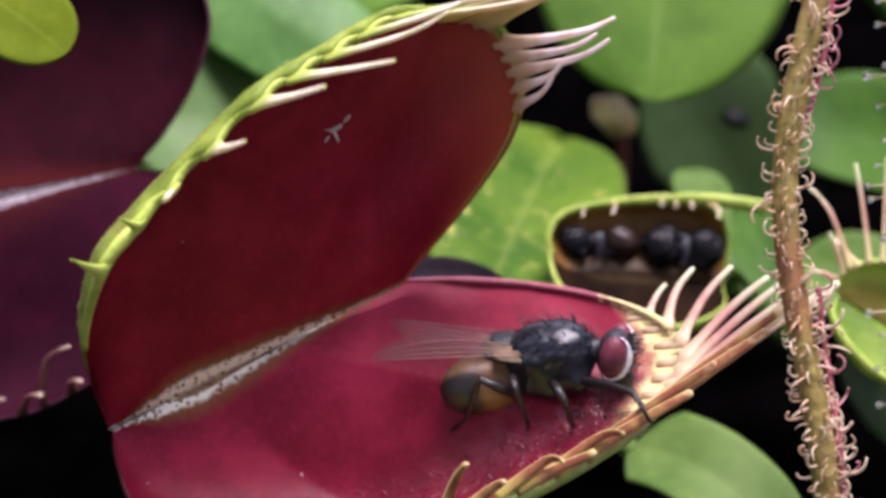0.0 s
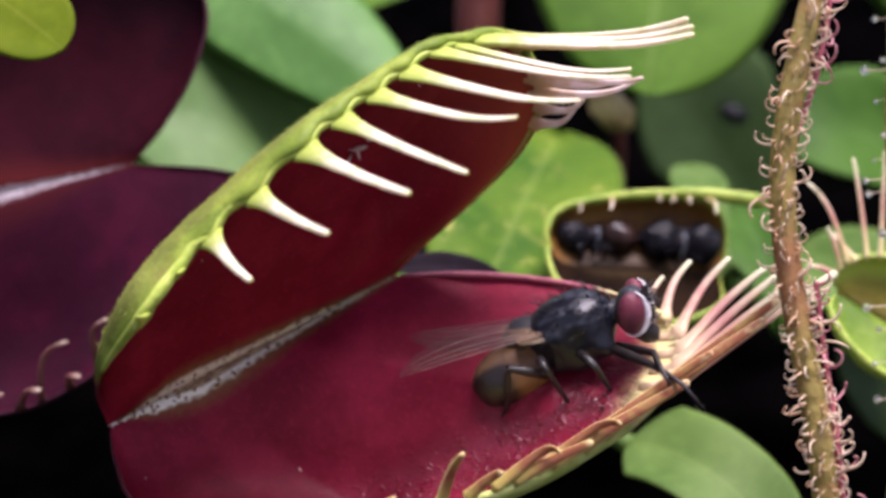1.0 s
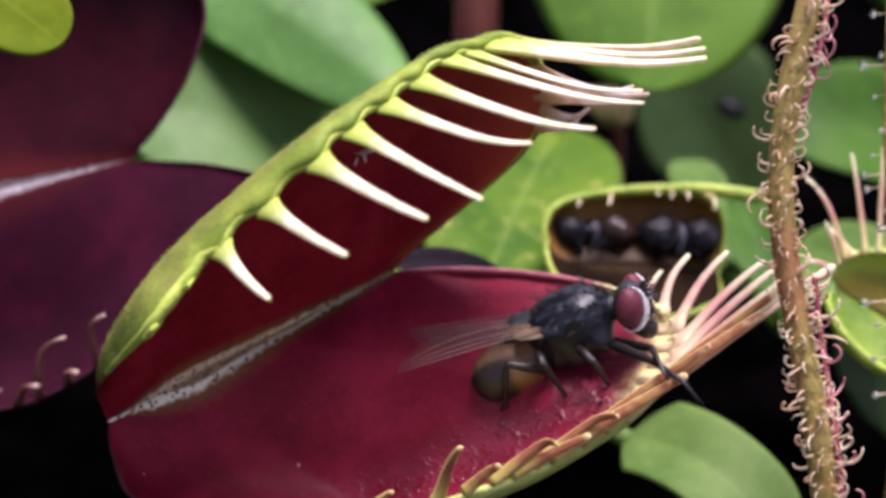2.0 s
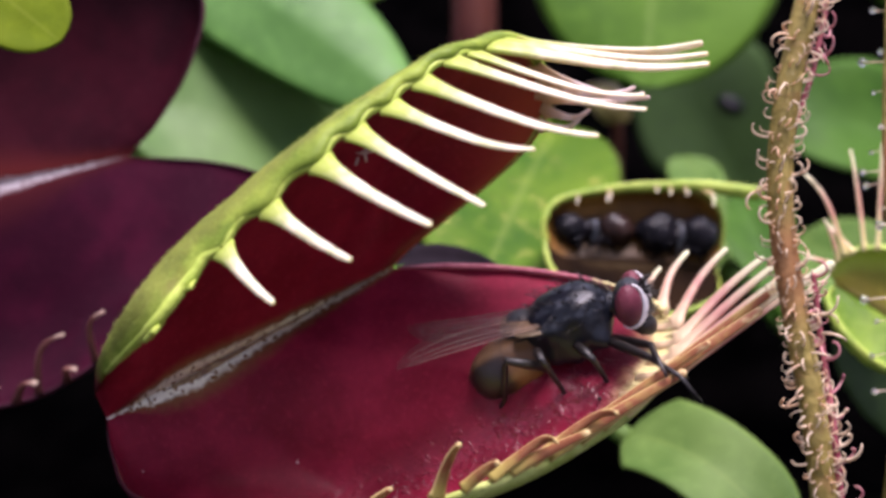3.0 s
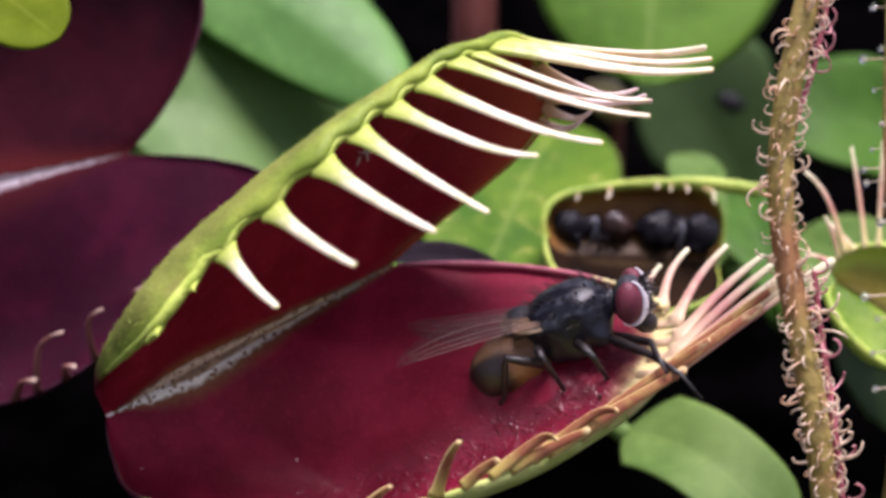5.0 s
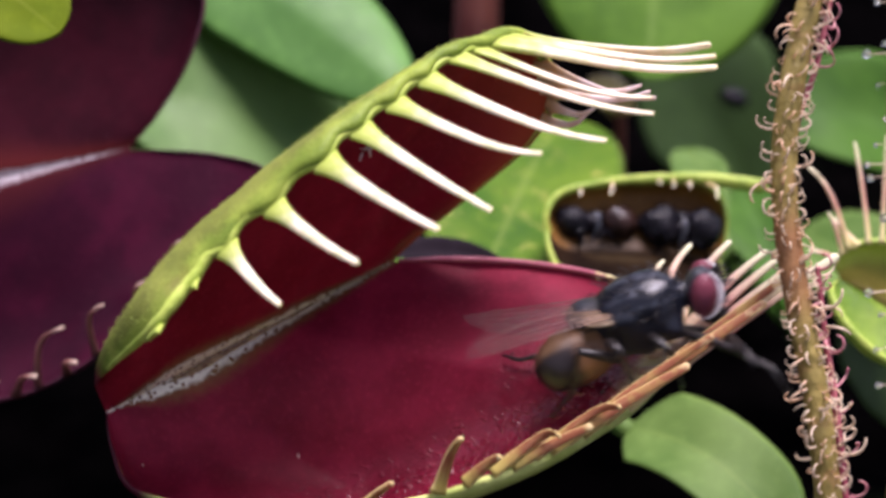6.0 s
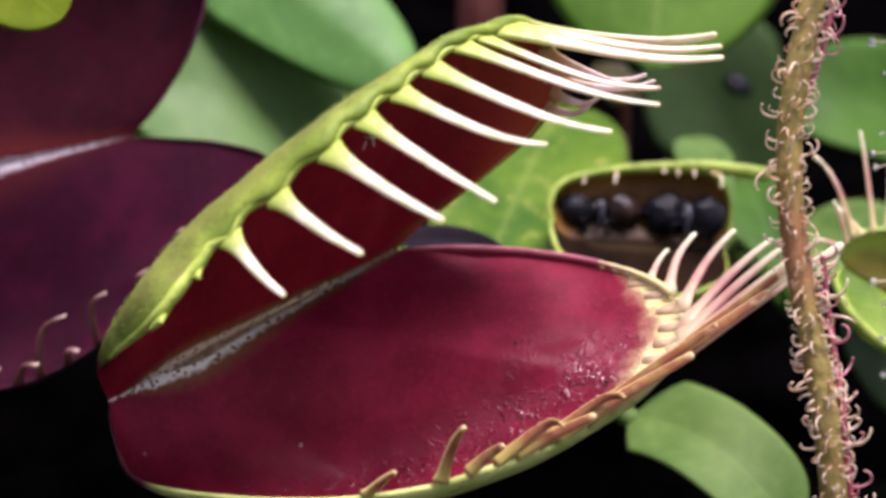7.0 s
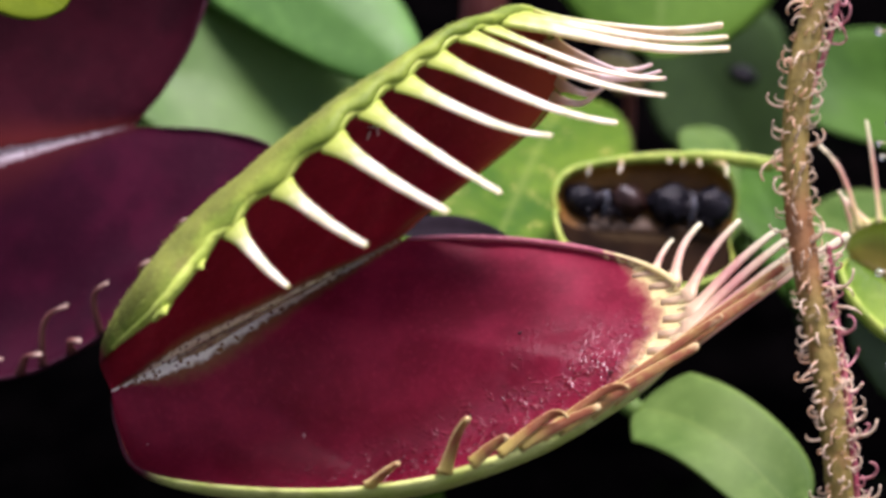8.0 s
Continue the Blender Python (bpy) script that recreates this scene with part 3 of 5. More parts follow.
def leaf(name, base, tip, half, bow, face, skin, label, category="leaf", blunt=0.55, fold=0.18, wave=0.25, stalk=0.5, thick=0.22, n=40, m=16, away=(0, 0), quick=1.25, group="leaves of the bog plants"):
    """A leaf: a bowed blade with a channelled midrib, on a stalk that comes up from the peat. face: the way its upper side looks."""
    base, tip, bow = Vector(base), Vector(tip), Vector(bow)
    root = base + (base - tip).normalized() * 4
    foot = Vector((root.x + away[0], root.y + away[1], GROUND))
    ob = thing(name, foot, label, category, group)
    bm = bmesh.new()
    lay = bm.loops.layers.uv.new("leaf")
    up = Vector(face).normalized()
    tops, lows, marks = [], [], []
    for i in range(n + 1):
        s = 1 - (1 - i / n) ** 1.9
        mid = base.lerp(tip, s) + bow * (4 * s * (1 - s))
        ahead = (tip - base + bow * (4 - 8 * s)).normalized()
        side = ahead.cross(up).normalized()
        nrm = side.cross(ahead)
        prof = min(1.0, (0.16 + quick * s ** 0.8)) * max(0.0, 1 - s ** (2 + 6 * blunt)) ** 0.5
        w = half * max(prof, 0.02)
        t_row, l_row = [], []
        for j in range(m + 1):
            t = 2 * j / m - 1
            lift = fold * half * (abs(t) ** 1.3 - 0.15) * (prof + 0.1) + wave * noise.noise(Vector((s * 2.5, t * 1.2, half + base.x * 0.3))) * half * 0.35
            p = mid + side * (w * t) + nrm * lift
            edge = 1 - abs(t) ** 6
            t_row.append(bm.verts.new(p + nrm * thick * 0.5 * edge))
            l_row.append(bm.verts.new(p - nrm * (thick * 0.5 * edge + 0.25 * thick * max(0, 1 - abs(t) * 6))))
        tops.append(t_row)
        lows.append(l_row)
    for i in range(n):
        for j in range(m):
            q = ((i, j), (i, j + 1), (i + 1, j + 1), (i + 1, j))
            for grid, order in ((tops, q[::-1]), (lows, q)):
                f = bm.faces.new([grid[x][y] for x, y in order])
                for loop, (x, y) in zip(f.loops, order):
                    loop[lay].uv = (1 - (1 - x / n) ** 1.9, 2 * y / m - 1)
    bmesh.ops.remove_doubles(bm, verts=bm.verts, dist=0.004)
    part("blade", bm, skin, ob)
    bm = bmesh.new()
    path = [base.lerp(tip, 0.03), base, root * 0.6 + base * 0.4, root.lerp(foot, 0.3), root.lerp(foot, 0.65), foot - Vector((0, 0, 1))]
    tube(bm, path, [stalk * 0.6, stalk * 0.9, stalk, stalk, stalk, stalk * 1.1], 8, "leaf")
    part("stalk", bm, skin, ob)
    return ob


# ---- ground ----
def ground():
    bm = bmesh.new()
    far = [120, 150, 190, 240, 300, 500, 1000, 3000, 8000, 20000]
    marks = [-f for f in reversed(far)] + [-100 + 4 * i for i in range(51)] + far
    vs = [[bm.verts.new((x, y + 40, GROUND + (1.6 * noise.fractal(Vector((x, y, 0)) * 0.09, 1.0, 2.0, 4) if abs(x) < 301 else 0))) for x in marks] for y in marks]
    for i in range(len(marks) - 1):
        for j in range(len(marks) - 1):
            bm.faces.new((vs[i][j], vs[i][j + 1], vs[i + 1][j + 1], vs[i + 1][j]))
    me = bpy.data.meshes.new("ground")
    bmesh.ops.transform(bm, matrix=Matrix.Scale(0.001, 4), verts=bm.verts)
    bm.to_mesh(me)
    bm.free()
    me.materials.append(PEAT_SHADED)
    me.shade_smooth()
    return tagged(new("ground", me), "peat with a little moss, shade under the plants painted in", "ground", kind="structure")


ground()


# ---- the large trap ----
HINGE_A, HINGE_B = (-12.93, -3.03, -5.69), (-2.10, 2.96, -2.32)
AXIS = (Vector(HINGE_B) - Vector(HINGE_A)).normalized()
UP_RIM = [
    (-13.37, -2.56, -4.81), (-11.98, -6.01, -1.75), (-9.9, -8.07, 1.05), (-8.66, -7.25, 2.39), (-7.53, -6.6, 3.42),
    (-5.92, -5.99, 4.71), (-4.17, -5.21, 6.06), (-2.99, -4.13, 6.77), (-1.82, -3.13, 7.32), (-0.72, -2.25, 7.88),
    (0.36, -1.21, 8.28), (1.36, 0.0, 8.13), (2.21, 1.22, 7.99), (3.07, 1.64, 7.62), (3.78, 1.62, 6.40),
    (3.95, 1.95, 4.98), (3.2, 2.5, 3.12), (1.47, 2.92, 1.13), (-0.54, 3.14, -0.75), (-2.1, 2.98, -2.28)]
UP_TEETH = [  # place on the rim, tip, bow, width, and the turn by which it lies back while the trap is wide open
    (2.0, (-9.58, -9.75, 1.95), -0.01, 0.22, (2.9, -9.1, -17.9)), (3.0, (-8.41, -8.53, 2.96), -0.01, 0.16, (0, -5, -15)),
    (4.0, (-5.52, -10.0, 3.2), -0.11, 0.29, (-5.4, -2.4, -12.3)), (5.0, (-2.94, -10.12, 4.84), -0.11, 0.30, (-2.8, -2.2, -4.7)),
    (6.0, (-0.33, -9.72, 5.88), -0.10, 0.32, (-5.1, -4.3, -1.4)), (7.0, (1.42, -8.42, 5.92), -0.07, 0.30, (-6.9, -7.6, 2.4)),
    (8.0, (3.1, -6.82, 7.21), -0.09, 0.29, (-6.2, -8.4, 4.3)), (9.0, (5.3, -6.04, 7.34), -0.09, 0.29, (-9, -11, 0)),
    (10.0, (7.0, -4.77, 7.76), -0.09, 0.29, (-6, -9, 4.5)), (10.8, (7.13, -2.86, 7.5), -0.06, 0.28, (-6, -9, 4.5)),
    (11.6, (9.38, -2.25, 8.4), -0.05, 0.35, (-6, -9, 4.5)), (12.3, (9.46, -1.24, 8.38), -0.06, 0.34, (-6, -10, 4.5)),
    (12.9, (9.42, -0.23, 8.4), -0.07, 0.30, (-6, -11, 4.5)), (13.8, (7.66, 0.28, 6.09), -0.05, 0.21, (-12, -12, 22)),
    (14.2, (7.17, 0.81, 6.32), -0.05, 0.19, (-4, -4, 8)), (14.6, (7.52, 0.95, 6.02), -0.04, 0.20, (-4, -4, 16)),
    (15.0, (5.51, 0.64, 5.50), -0.03, 0.19, (-14, 0, 18)), (15.4, (5.22, 0.89, 5.08), -0.03, 0.18, (-8, 0, 8))]
LOW_RIM = [
    (-12.93, -3.07, -5.77), (-12.42, -4.91, -6.04), (-11.33, -6.86, -6.51), (-8.24, -8.28, -6.20), (-4.12, -8.90, -5.88),
    (-0.89, -8.87, -5.39), (1.34, -8.30, -4.96), (3.38, -7.59, -4.47), (5.04, -6.77, -3.99), (6.65, -5.73, -3.54),
    (7.98, -4.53, -2.98), (8.79, -3.10, -2.42), (8.72, -1.56, -2.08), (7.59, -0.11, -1.91), (5.71, 1.23, -1.94),
    (3.07, 2.30, -2.07), (0.36, 2.80, -2.19), (-2.10, 2.94, -2.36)]
LOW_TEETH = [
    (4.35, (-1.87, -9.24, -4.59), 0.1, 0.2), (5.25, (0.55, -9.00, -2.87), 0.45, 0.24), (5.7, (1.91, -8.80, -3.77), 0.3, 0.24), (6.15, (4.11, -8.25, -2.73), 0.85, 0.22),
    (6.5, (5.13, -7.97, -3.05), 0.2, 0.25), (6.9, (6.26, -7.44, -2.06), 0.85, 0.22), (7.2, (8.62, -6.45, -1.48), 0.1, 0.28), (7.6, (9.47, -5.96, -0.56), 0.5, 0.25), (7.9, (11.48, -4.71, 0.09), 0.0, 0.30),
    (8.4, (12.14, -3.83, 0.47), 0.3, 0.27), (9.0, (12.66, -3.23, 0.32), 0.0, 0.30), (9.6, (14.53, -1.97, 0.55), 0.2, 0.28), (10.2, (13.01, -2.11, 0.29), 0.2, 0.28),
    (10.7, (12.62, -1.27, 0.17), 0.2, 0.28), (11.2, (12.17, -0.48, -0.06), 0.25, 0.26), (11.8, (10.94, 0.57, -0.20), 0.3, 0.23), (12.4, (9.55, 1.23, -0.68), 0.3, 0.20),
    (12.9, (8.51, 1.11, -1.32), 0.1, 0.15)]


CURL = Vector((-0.24, -0.54, -0.81)) * 0.45
LIFT = Vector((0, 0.46, 0.88)) * 0.22
BAND = (-0.50, 0.57, 0.65)
TOWARDS = (0.00, -0.65, 0.76)


BENT = []


def scallop(k):
    """How far the upper margin draws back between the feet of its teeth."""
    inside = min(1.0, max(0.0, k - 3.0)) * min(1.0, max(0.0, 11.2 - k))
    return 0.055 * inside * math.sin(math.pi * k) ** 2


def big_trap():
    foot = (HINGE_B[0] + 1, HINGE_B[1] + 6, GROUND)
    ob = thing("venus_flytrap", foot, "open red flytrap with yellow margins and long pale teeth", "carnivorous plant")
    mid = (Vector(HINGE_A) + Vector(HINGE_B)) * 0.5
    low = part("lower_lobe", lobe_mesh(HINGE_A, HINGE_B, LOW_RIM, LOW_SWING, 0.92, 0.40), [SKIN_LOW, BACK_LOW], ob, "crimson lobe with cream margin", HINGE_A)
    up = part("upper_lobe", lobe_mesh(HINGE_A, HINGE_B, UP_RIM, UP_SWING, 1.05, 0.40, 190, notch=scallop), [SKIN_UP, BACK_GREEN], ob, "dark red lobe with lime margin", HINGE_A)
    for lobe, rim, teeth, swing, reach in ((up, UP_RIM, UP_TEETH, UP_SWING, 1.05), (low, LOW_RIM, LOW_TEETH, LOW_SWING, 0.92)):
        for k, tip, bow, wide, *lie in teeth:
            base, tip = spline(rim, k), Vector(tip)
            ahead = (spline(rim, k + 0.05) - spline(rim, k - 0.05)).normalized()
            bend = (tip - base).cross(ahead).cross(tip - base).normalized() * bow
            s = k / (len(rim) - 1)
            if lobe is low and k < 9.4:  # these lie along the margin and arch inwards
                inside = lobe_point(HINGE_A, HINGE_B, rim, swing, reach, s, 0.75) - base
                way = (tip - base).normalized()
                bend = (inside - way * inside.dot(way)).normalized() * abs(bow) * 0.8 + Vector(TOWARDS) * 0.2
            if lobe is up and k > 7.5:
                bend = bend - Vector((0, 0.46, 0.88)) * (0.10 if k < 10.5 else 0.22)
                tip = tip - LIFT
            band = lobe is low and 5.4 < k < 9.8
            inner = [lobe_point(HINGE_A, HINGE_B, rim, swing, reach, s, t) for t in (0.80, 0.88, 0.95)] if lobe is low and k > 8.9 else []
            if lobe is up and k > 3.5:
                inner = [base - (tip - base).normalized() * 0.45, base - (tip - base).normalized() * 0.2]
                wide *= 0.98 if k > 13.4 else 1.08 if k > 11.4 else 0.84
            if lobe is low:
                skin = TOOTH_BLUSH if k > 9.5 else TOOTH_ROSY if k > 8.8 else TOOTH_RUST
            else:
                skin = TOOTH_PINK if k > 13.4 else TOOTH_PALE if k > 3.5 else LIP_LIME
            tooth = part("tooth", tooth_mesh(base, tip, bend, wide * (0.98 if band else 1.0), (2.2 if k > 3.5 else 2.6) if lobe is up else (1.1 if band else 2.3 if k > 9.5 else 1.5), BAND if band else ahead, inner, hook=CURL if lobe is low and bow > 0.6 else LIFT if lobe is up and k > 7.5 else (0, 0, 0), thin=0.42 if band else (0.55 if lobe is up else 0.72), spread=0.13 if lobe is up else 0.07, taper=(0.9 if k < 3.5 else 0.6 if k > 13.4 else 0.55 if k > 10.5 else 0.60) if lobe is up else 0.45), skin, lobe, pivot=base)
            if lie:
                BENT.append((tooth, lobe, base, Vector(lie[0])))
    # the midrib closes the joint between the lobes
    bm = bmesh.new()
    a, b = Vector(HINGE_A), Vector(HINGE_B)
    tube(bm, [a.lerp(b, i / 12) + Vector((0, 0.22, -0.20)) for i in range(13)], [0.12 + 0.26 * math.sin(math.pi * (i + 0.5) / 13) for i in range(13)], 10, "tooth")
    part("midrib", bm, MIDRIB, ob, "pale golden midrib between the lobes")
    # a bright rolled lip runs along the upper margin, between the feet of the teeth
    bm = bmesh.new()
    lip = []
    for i in range(121):
        s = (0.9 + 12.0 * i / 120) / (len(UP_RIM) - 1)
        lip.append(lobe_point(HINGE_A, HINGE_B, UP_RIM, UP_SWING, 1.05, s, 0.985 - 0.015 * math.exp(-((i - 16) / 13) ** 2), scallop))
    tube(bm, lip, [0.05 + 0.15 * math.sin(math.pi * min(1, (i + 2) / 124)) ** 0.5 + 0.035 * noise.noise(Vector((i * 0.4, 7, 0))) + 0.15 * math.exp(-((i - 16) / 13) ** 2) for i in range(121)], 10, "tooth", 0.8)
    part("lip", bm, LIP_LIME, up, "bright lime rolled lip", pivot=HINGE_A)
    # cream ridges fan out where the long teeth leave the lower margin
    for i in range(22):
        k = 8.9 + 0.235 * i
        start = 0.80 + 0.035 * math.sin(i * 2.3) + 0.10 * max(0, (i - 12) / 9) + (0.05 if i % 2 else 0)
        path = [lobe_point(HINGE_A, HINGE_B, LOW_RIM, LOW_SWING, 0.92, k / (len(LOW_RIM) - 1), start + (1.0 - start) * j / 6) - Vector(TOWARDS) * 0.07 for j in range(7)]
        bm = bmesh.new()
        tube(bm, path, [0.03, 0.08, 0.12, 0.14, 0.16, 0.17, 0.14], 8, "tooth")
        part("ridge", bm, RIDGE_CREAM, low, pivot=HINGE_A)
    # the lower lobe's far margin: a thin rosy rolled lip, sky highlight painted in
    bm = bmesh.new()
    path = [lobe_point(HINGE_A, HINGE_B, LOW_RIM, LOW_SWING, 0.92, 0.76 + 0.235 * i / 40, 0.985) + Vector((0, 0, 0.05)) for i in range(41)]
    tube(bm, path, [0.04 + 0.08 * math.sin(math.pi * (i + 1) / 42) ** 0.7 for i in range(41)], 10, "tooth")
    part("lip", bm, LIP_ROSE, low, "thin rosy rolled lip with a painted sky highlight", pivot=HINGE_A)
    # towards the long teeth that margin turns pale yellow
    bm = bmesh.new()
    path = [lobe_point(HINGE_A, HINGE_B, LOW_RIM, LOW_SWING, 0.92, 0.72 + 0.12 * i / 30, 0.985) + Vector((0, -0.02, 0.09)) for i in range(31)]
    tube(bm, path, [0.03 + 0.15 * (1 - i / 30) + 0.03 * noise.noise(Vector((i * 0.6, 2, 0))) for i in range(31)], 10, "tooth")
    part("margin", bm, RIDGE_CREAM, low, "pale yellow margin", pivot=HINGE_A)
    # the leaf stalk behind the hinge carries the trap
    bm = bmesh.new()
    b = Vector(HINGE_B)
    path = [b + (mid - b) * 0.25 + Vector((0, 0.8, -0.9)), b + Vector((0.4, 1.6, -1.6)), b + Vector((1.0, 4.0, -5.5)), b + Vector((1, 6, -12)), Vector(foot) - Vector((0, 0, 1))]
    tube(bm, path, [0.5, 0.9, 1.0, 1.1, 1.2], 10, "leaf", 0.6)
    part("leaf_stalk", bm, LEAF_MID, ob)
    return ob, up, low


def up_swing(s):
    """The upper lobe is bellied most near the hinge's near end."""
    return -20 + 16 * min(max((s - 0.15) / 0.42, 0), 1)


def low_swing(s):
    """The lower lobe is deepest near the hinge's near end and flattens towards its far margin."""
    return 52 - 44 * min(max((s - 0.30) / 0.27, 0), 1)


UP_SWING, LOW_SWING = up_swing, low_swing
TRAP, UPPER, LOWER = big_trap()


def down():
    """Fine down on the back of the upper lobe, too dense to count."""
    rnd = random.Random(8)
    bm = bmesh.new()
    for i in range(1000):
        s, t = rnd.uniform(0.06, 0.62), rnd.uniform(0.62, 0.97)
        p, q, r = (lobe_point(HINGE_A, HINGE_B, UP_RIM, up_swing, 1.05, a, b) for a, b in ((s, t), (s + 0.01, t), (s, t - 0.02)))
        out = (q - p).cross(r - p).normalized()
        p = p + out * 0.38 * (0.10 + 0.90 * math.sin(math.pi * s) ** 0.9)
        d = (out + Vector((rnd.uniform(-0.5, 0.5), rnd.uniform(-0.5, 0.5), rnd.uniform(-0.5, 0.5)))).normalized() * rnd.uniform(0.05, 0.14)
        tube(bm, [p, p + d], [0.008, 0.004], 3, "tooth")
    tagged(part("down", bm, BACK_LIME, UPPER, "short pale down", pivot=HINGE_A), kind="stuff")


def specks():
    """Crumbs that stick to the two lobes."""
    rnd = random.Random(21)
    for lobe, rim, swing, reach, spots in (
            (LOWER, LOW_RIM, LOW_SWING, 0.92, ((0.30, 0.30, 0.10, 0), (0.56, 0.72, 0.13, 1), (0.46, 0.47, 0.09, 1), (0.42, 0.62, 0.08, 1), (0.12, 0.42, 0.08, 0), (0.52, 0.62, 0.06, 0), (0.36, 0.80, 0.07, 0), (0.61, 0.40, 0.10, 1))),
            (UPPER, UP_RIM, up_swing, 1.05, ((0.50, 0.42, 0.25, 2), (0.515, 0.435, 0.22, 2), (0.49, 0.40, 0.16, 2), (0.505, 0.40, 0.20, 2), (0.485, 0.425, 0.14, 2), (0.43, 0.66, 0.12, 1), (0.30, 0.5, 0.06, 0), (0.55, 0.6, 0.07, 0), (0.5, 0.86, 0.08, 1), (0.25, 0.35, 0.06, 0), (0.62, 0.8, 0.09, 1)))):
        for s, t, size, dark in spots:
            p = lobe_point(HINGE_A, HINGE_B, rim, swing, reach, s, t)
            q, r = (lobe_point(HINGE_A, HINGE_B, rim, swing, reach, a, b) for a, b in ((s + 0.01, t), (s, t + 0.02)))
            out = (q - p).cross(r - p).normalized()
            p = p + out * (1 if out.dot(Vector(TOWARDS)) > 0 else -1) * (0.08 + 0.3 * size)
            bm = blob(bmesh.new(), p, (size * 1.5, size * 0.35, size * 0.22) if dark == 2 else (size, size * 0.6, size * 0.5), Euler((rnd.random() * 3, rnd.random() * 3, rnd.random() * 3)).to_matrix(), 9, 6, 0.6)
            part("speck", bm, (SPECK_PALE, SPECK_DARK, SPECK_WHITE)[dark], lobe, ("pale crumb", "dark crumb", "whitish flake")[dark], pivot=HINGE_A)


down()
specks()


# ---- the dark trap behind ----
def old_trap():
    a, b = (-26.65, 12.15, -4.84), (-13.92, 11.68, -1.46)
    foot = (b[0] - 16, b[1] + 26, GROUND)
    ob = thing("venus_flytrap", foot, "wide open dark purple flytrap with a pale midrib", "carnivorous plant")
    rim = [(-26.65, 12.15, -4.84), (-28.28, 14.86, 1.33), (-24.69, 16.76, 7.03), (-18.56, 17.45, 9.39), (-12.99, 16.27, 8.23), (-10.65, 14.16, 5.34), (-11.04, 12.59, 2.80), (-12.45, 11.74, 0.36), (-13.92, 11.68, -1.46)]
    part("upper_lobe", lobe_mesh(a, b, rim, -24, 0.95, 0.16), [SKIN_WINE, BACK_RED], ob)
    rim = [(-26.65, 12.15, -4.84), (-26.63, 7.89, -7.53), (-22.85, 4.56, -9.53), (-18.72, 3.50, -9.19), (-15.50, 3.57, -7.78), (-12.39, 4.51, -5.58), (-9.15, 6.59, -2.94), (-7.59, 8.79, -1.36), (-9.93, 10.47, -1.19), (-13.92, 11.68, -1.46)]
    low = part("lower_lobe", lobe_mesh(a, b, rim, 14, 0.98, 0.16), [SKIN_DARK, BACK_RED], ob)
    for k, tip, bow, wide in ((2.3, (-20.16, 2.88, -7.36), 0.2, 0.17), (2.75, (-18.82, 2.58, -7.50), 0.2, 0.18), (3.2, (-17.19, 2.50, -7.23), 0.1, 0.19), (3.5, (-16.07, 3.44, -5.45), 0.45, 0.15),
                              (3.9, (-15.55, 2.76, -6.73), 0.1, 0.18), (4.3, (-14.40, 3.71, -4.53), 0.30, 0.15), (5.0, (-12.74, 4.47, -3.94), 0.3, 0.15), (5.5, (-11.29, 5.46, -2.51), 0.3, 0.14)):
        base = spline(rim, k)
        ahead = (spline(rim, k + 0.05) - spline(rim, k - 0.05)).normalized()
        bend = (Vector(tip) - base).cross(ahead).cross(Vector(tip) - base).normalized() * -bow
        part("tooth", tooth_mesh(base, tip, bend, wide, 1.5, ahead, taper=0.4, hook=Vector((0.83, -0.43, -0.36)) * 0.45), TOOTH_BROWN, low)
    bm = bmesh.new()
    bb = Vector(b)
    tube(bm, [bb + Vector((-2, 0.5, -0.5)), bb + Vector((0, 3, -2)), bb + Vector((-3, 7, -8)), Vector(foot) - Vector((0, 0, 1))], [0.5, 0.9, 1.0, 1.2], 10, "leaf", 0.6)
    part("leaf_stalk", bm, LEAF_MID, ob)


old_trap()


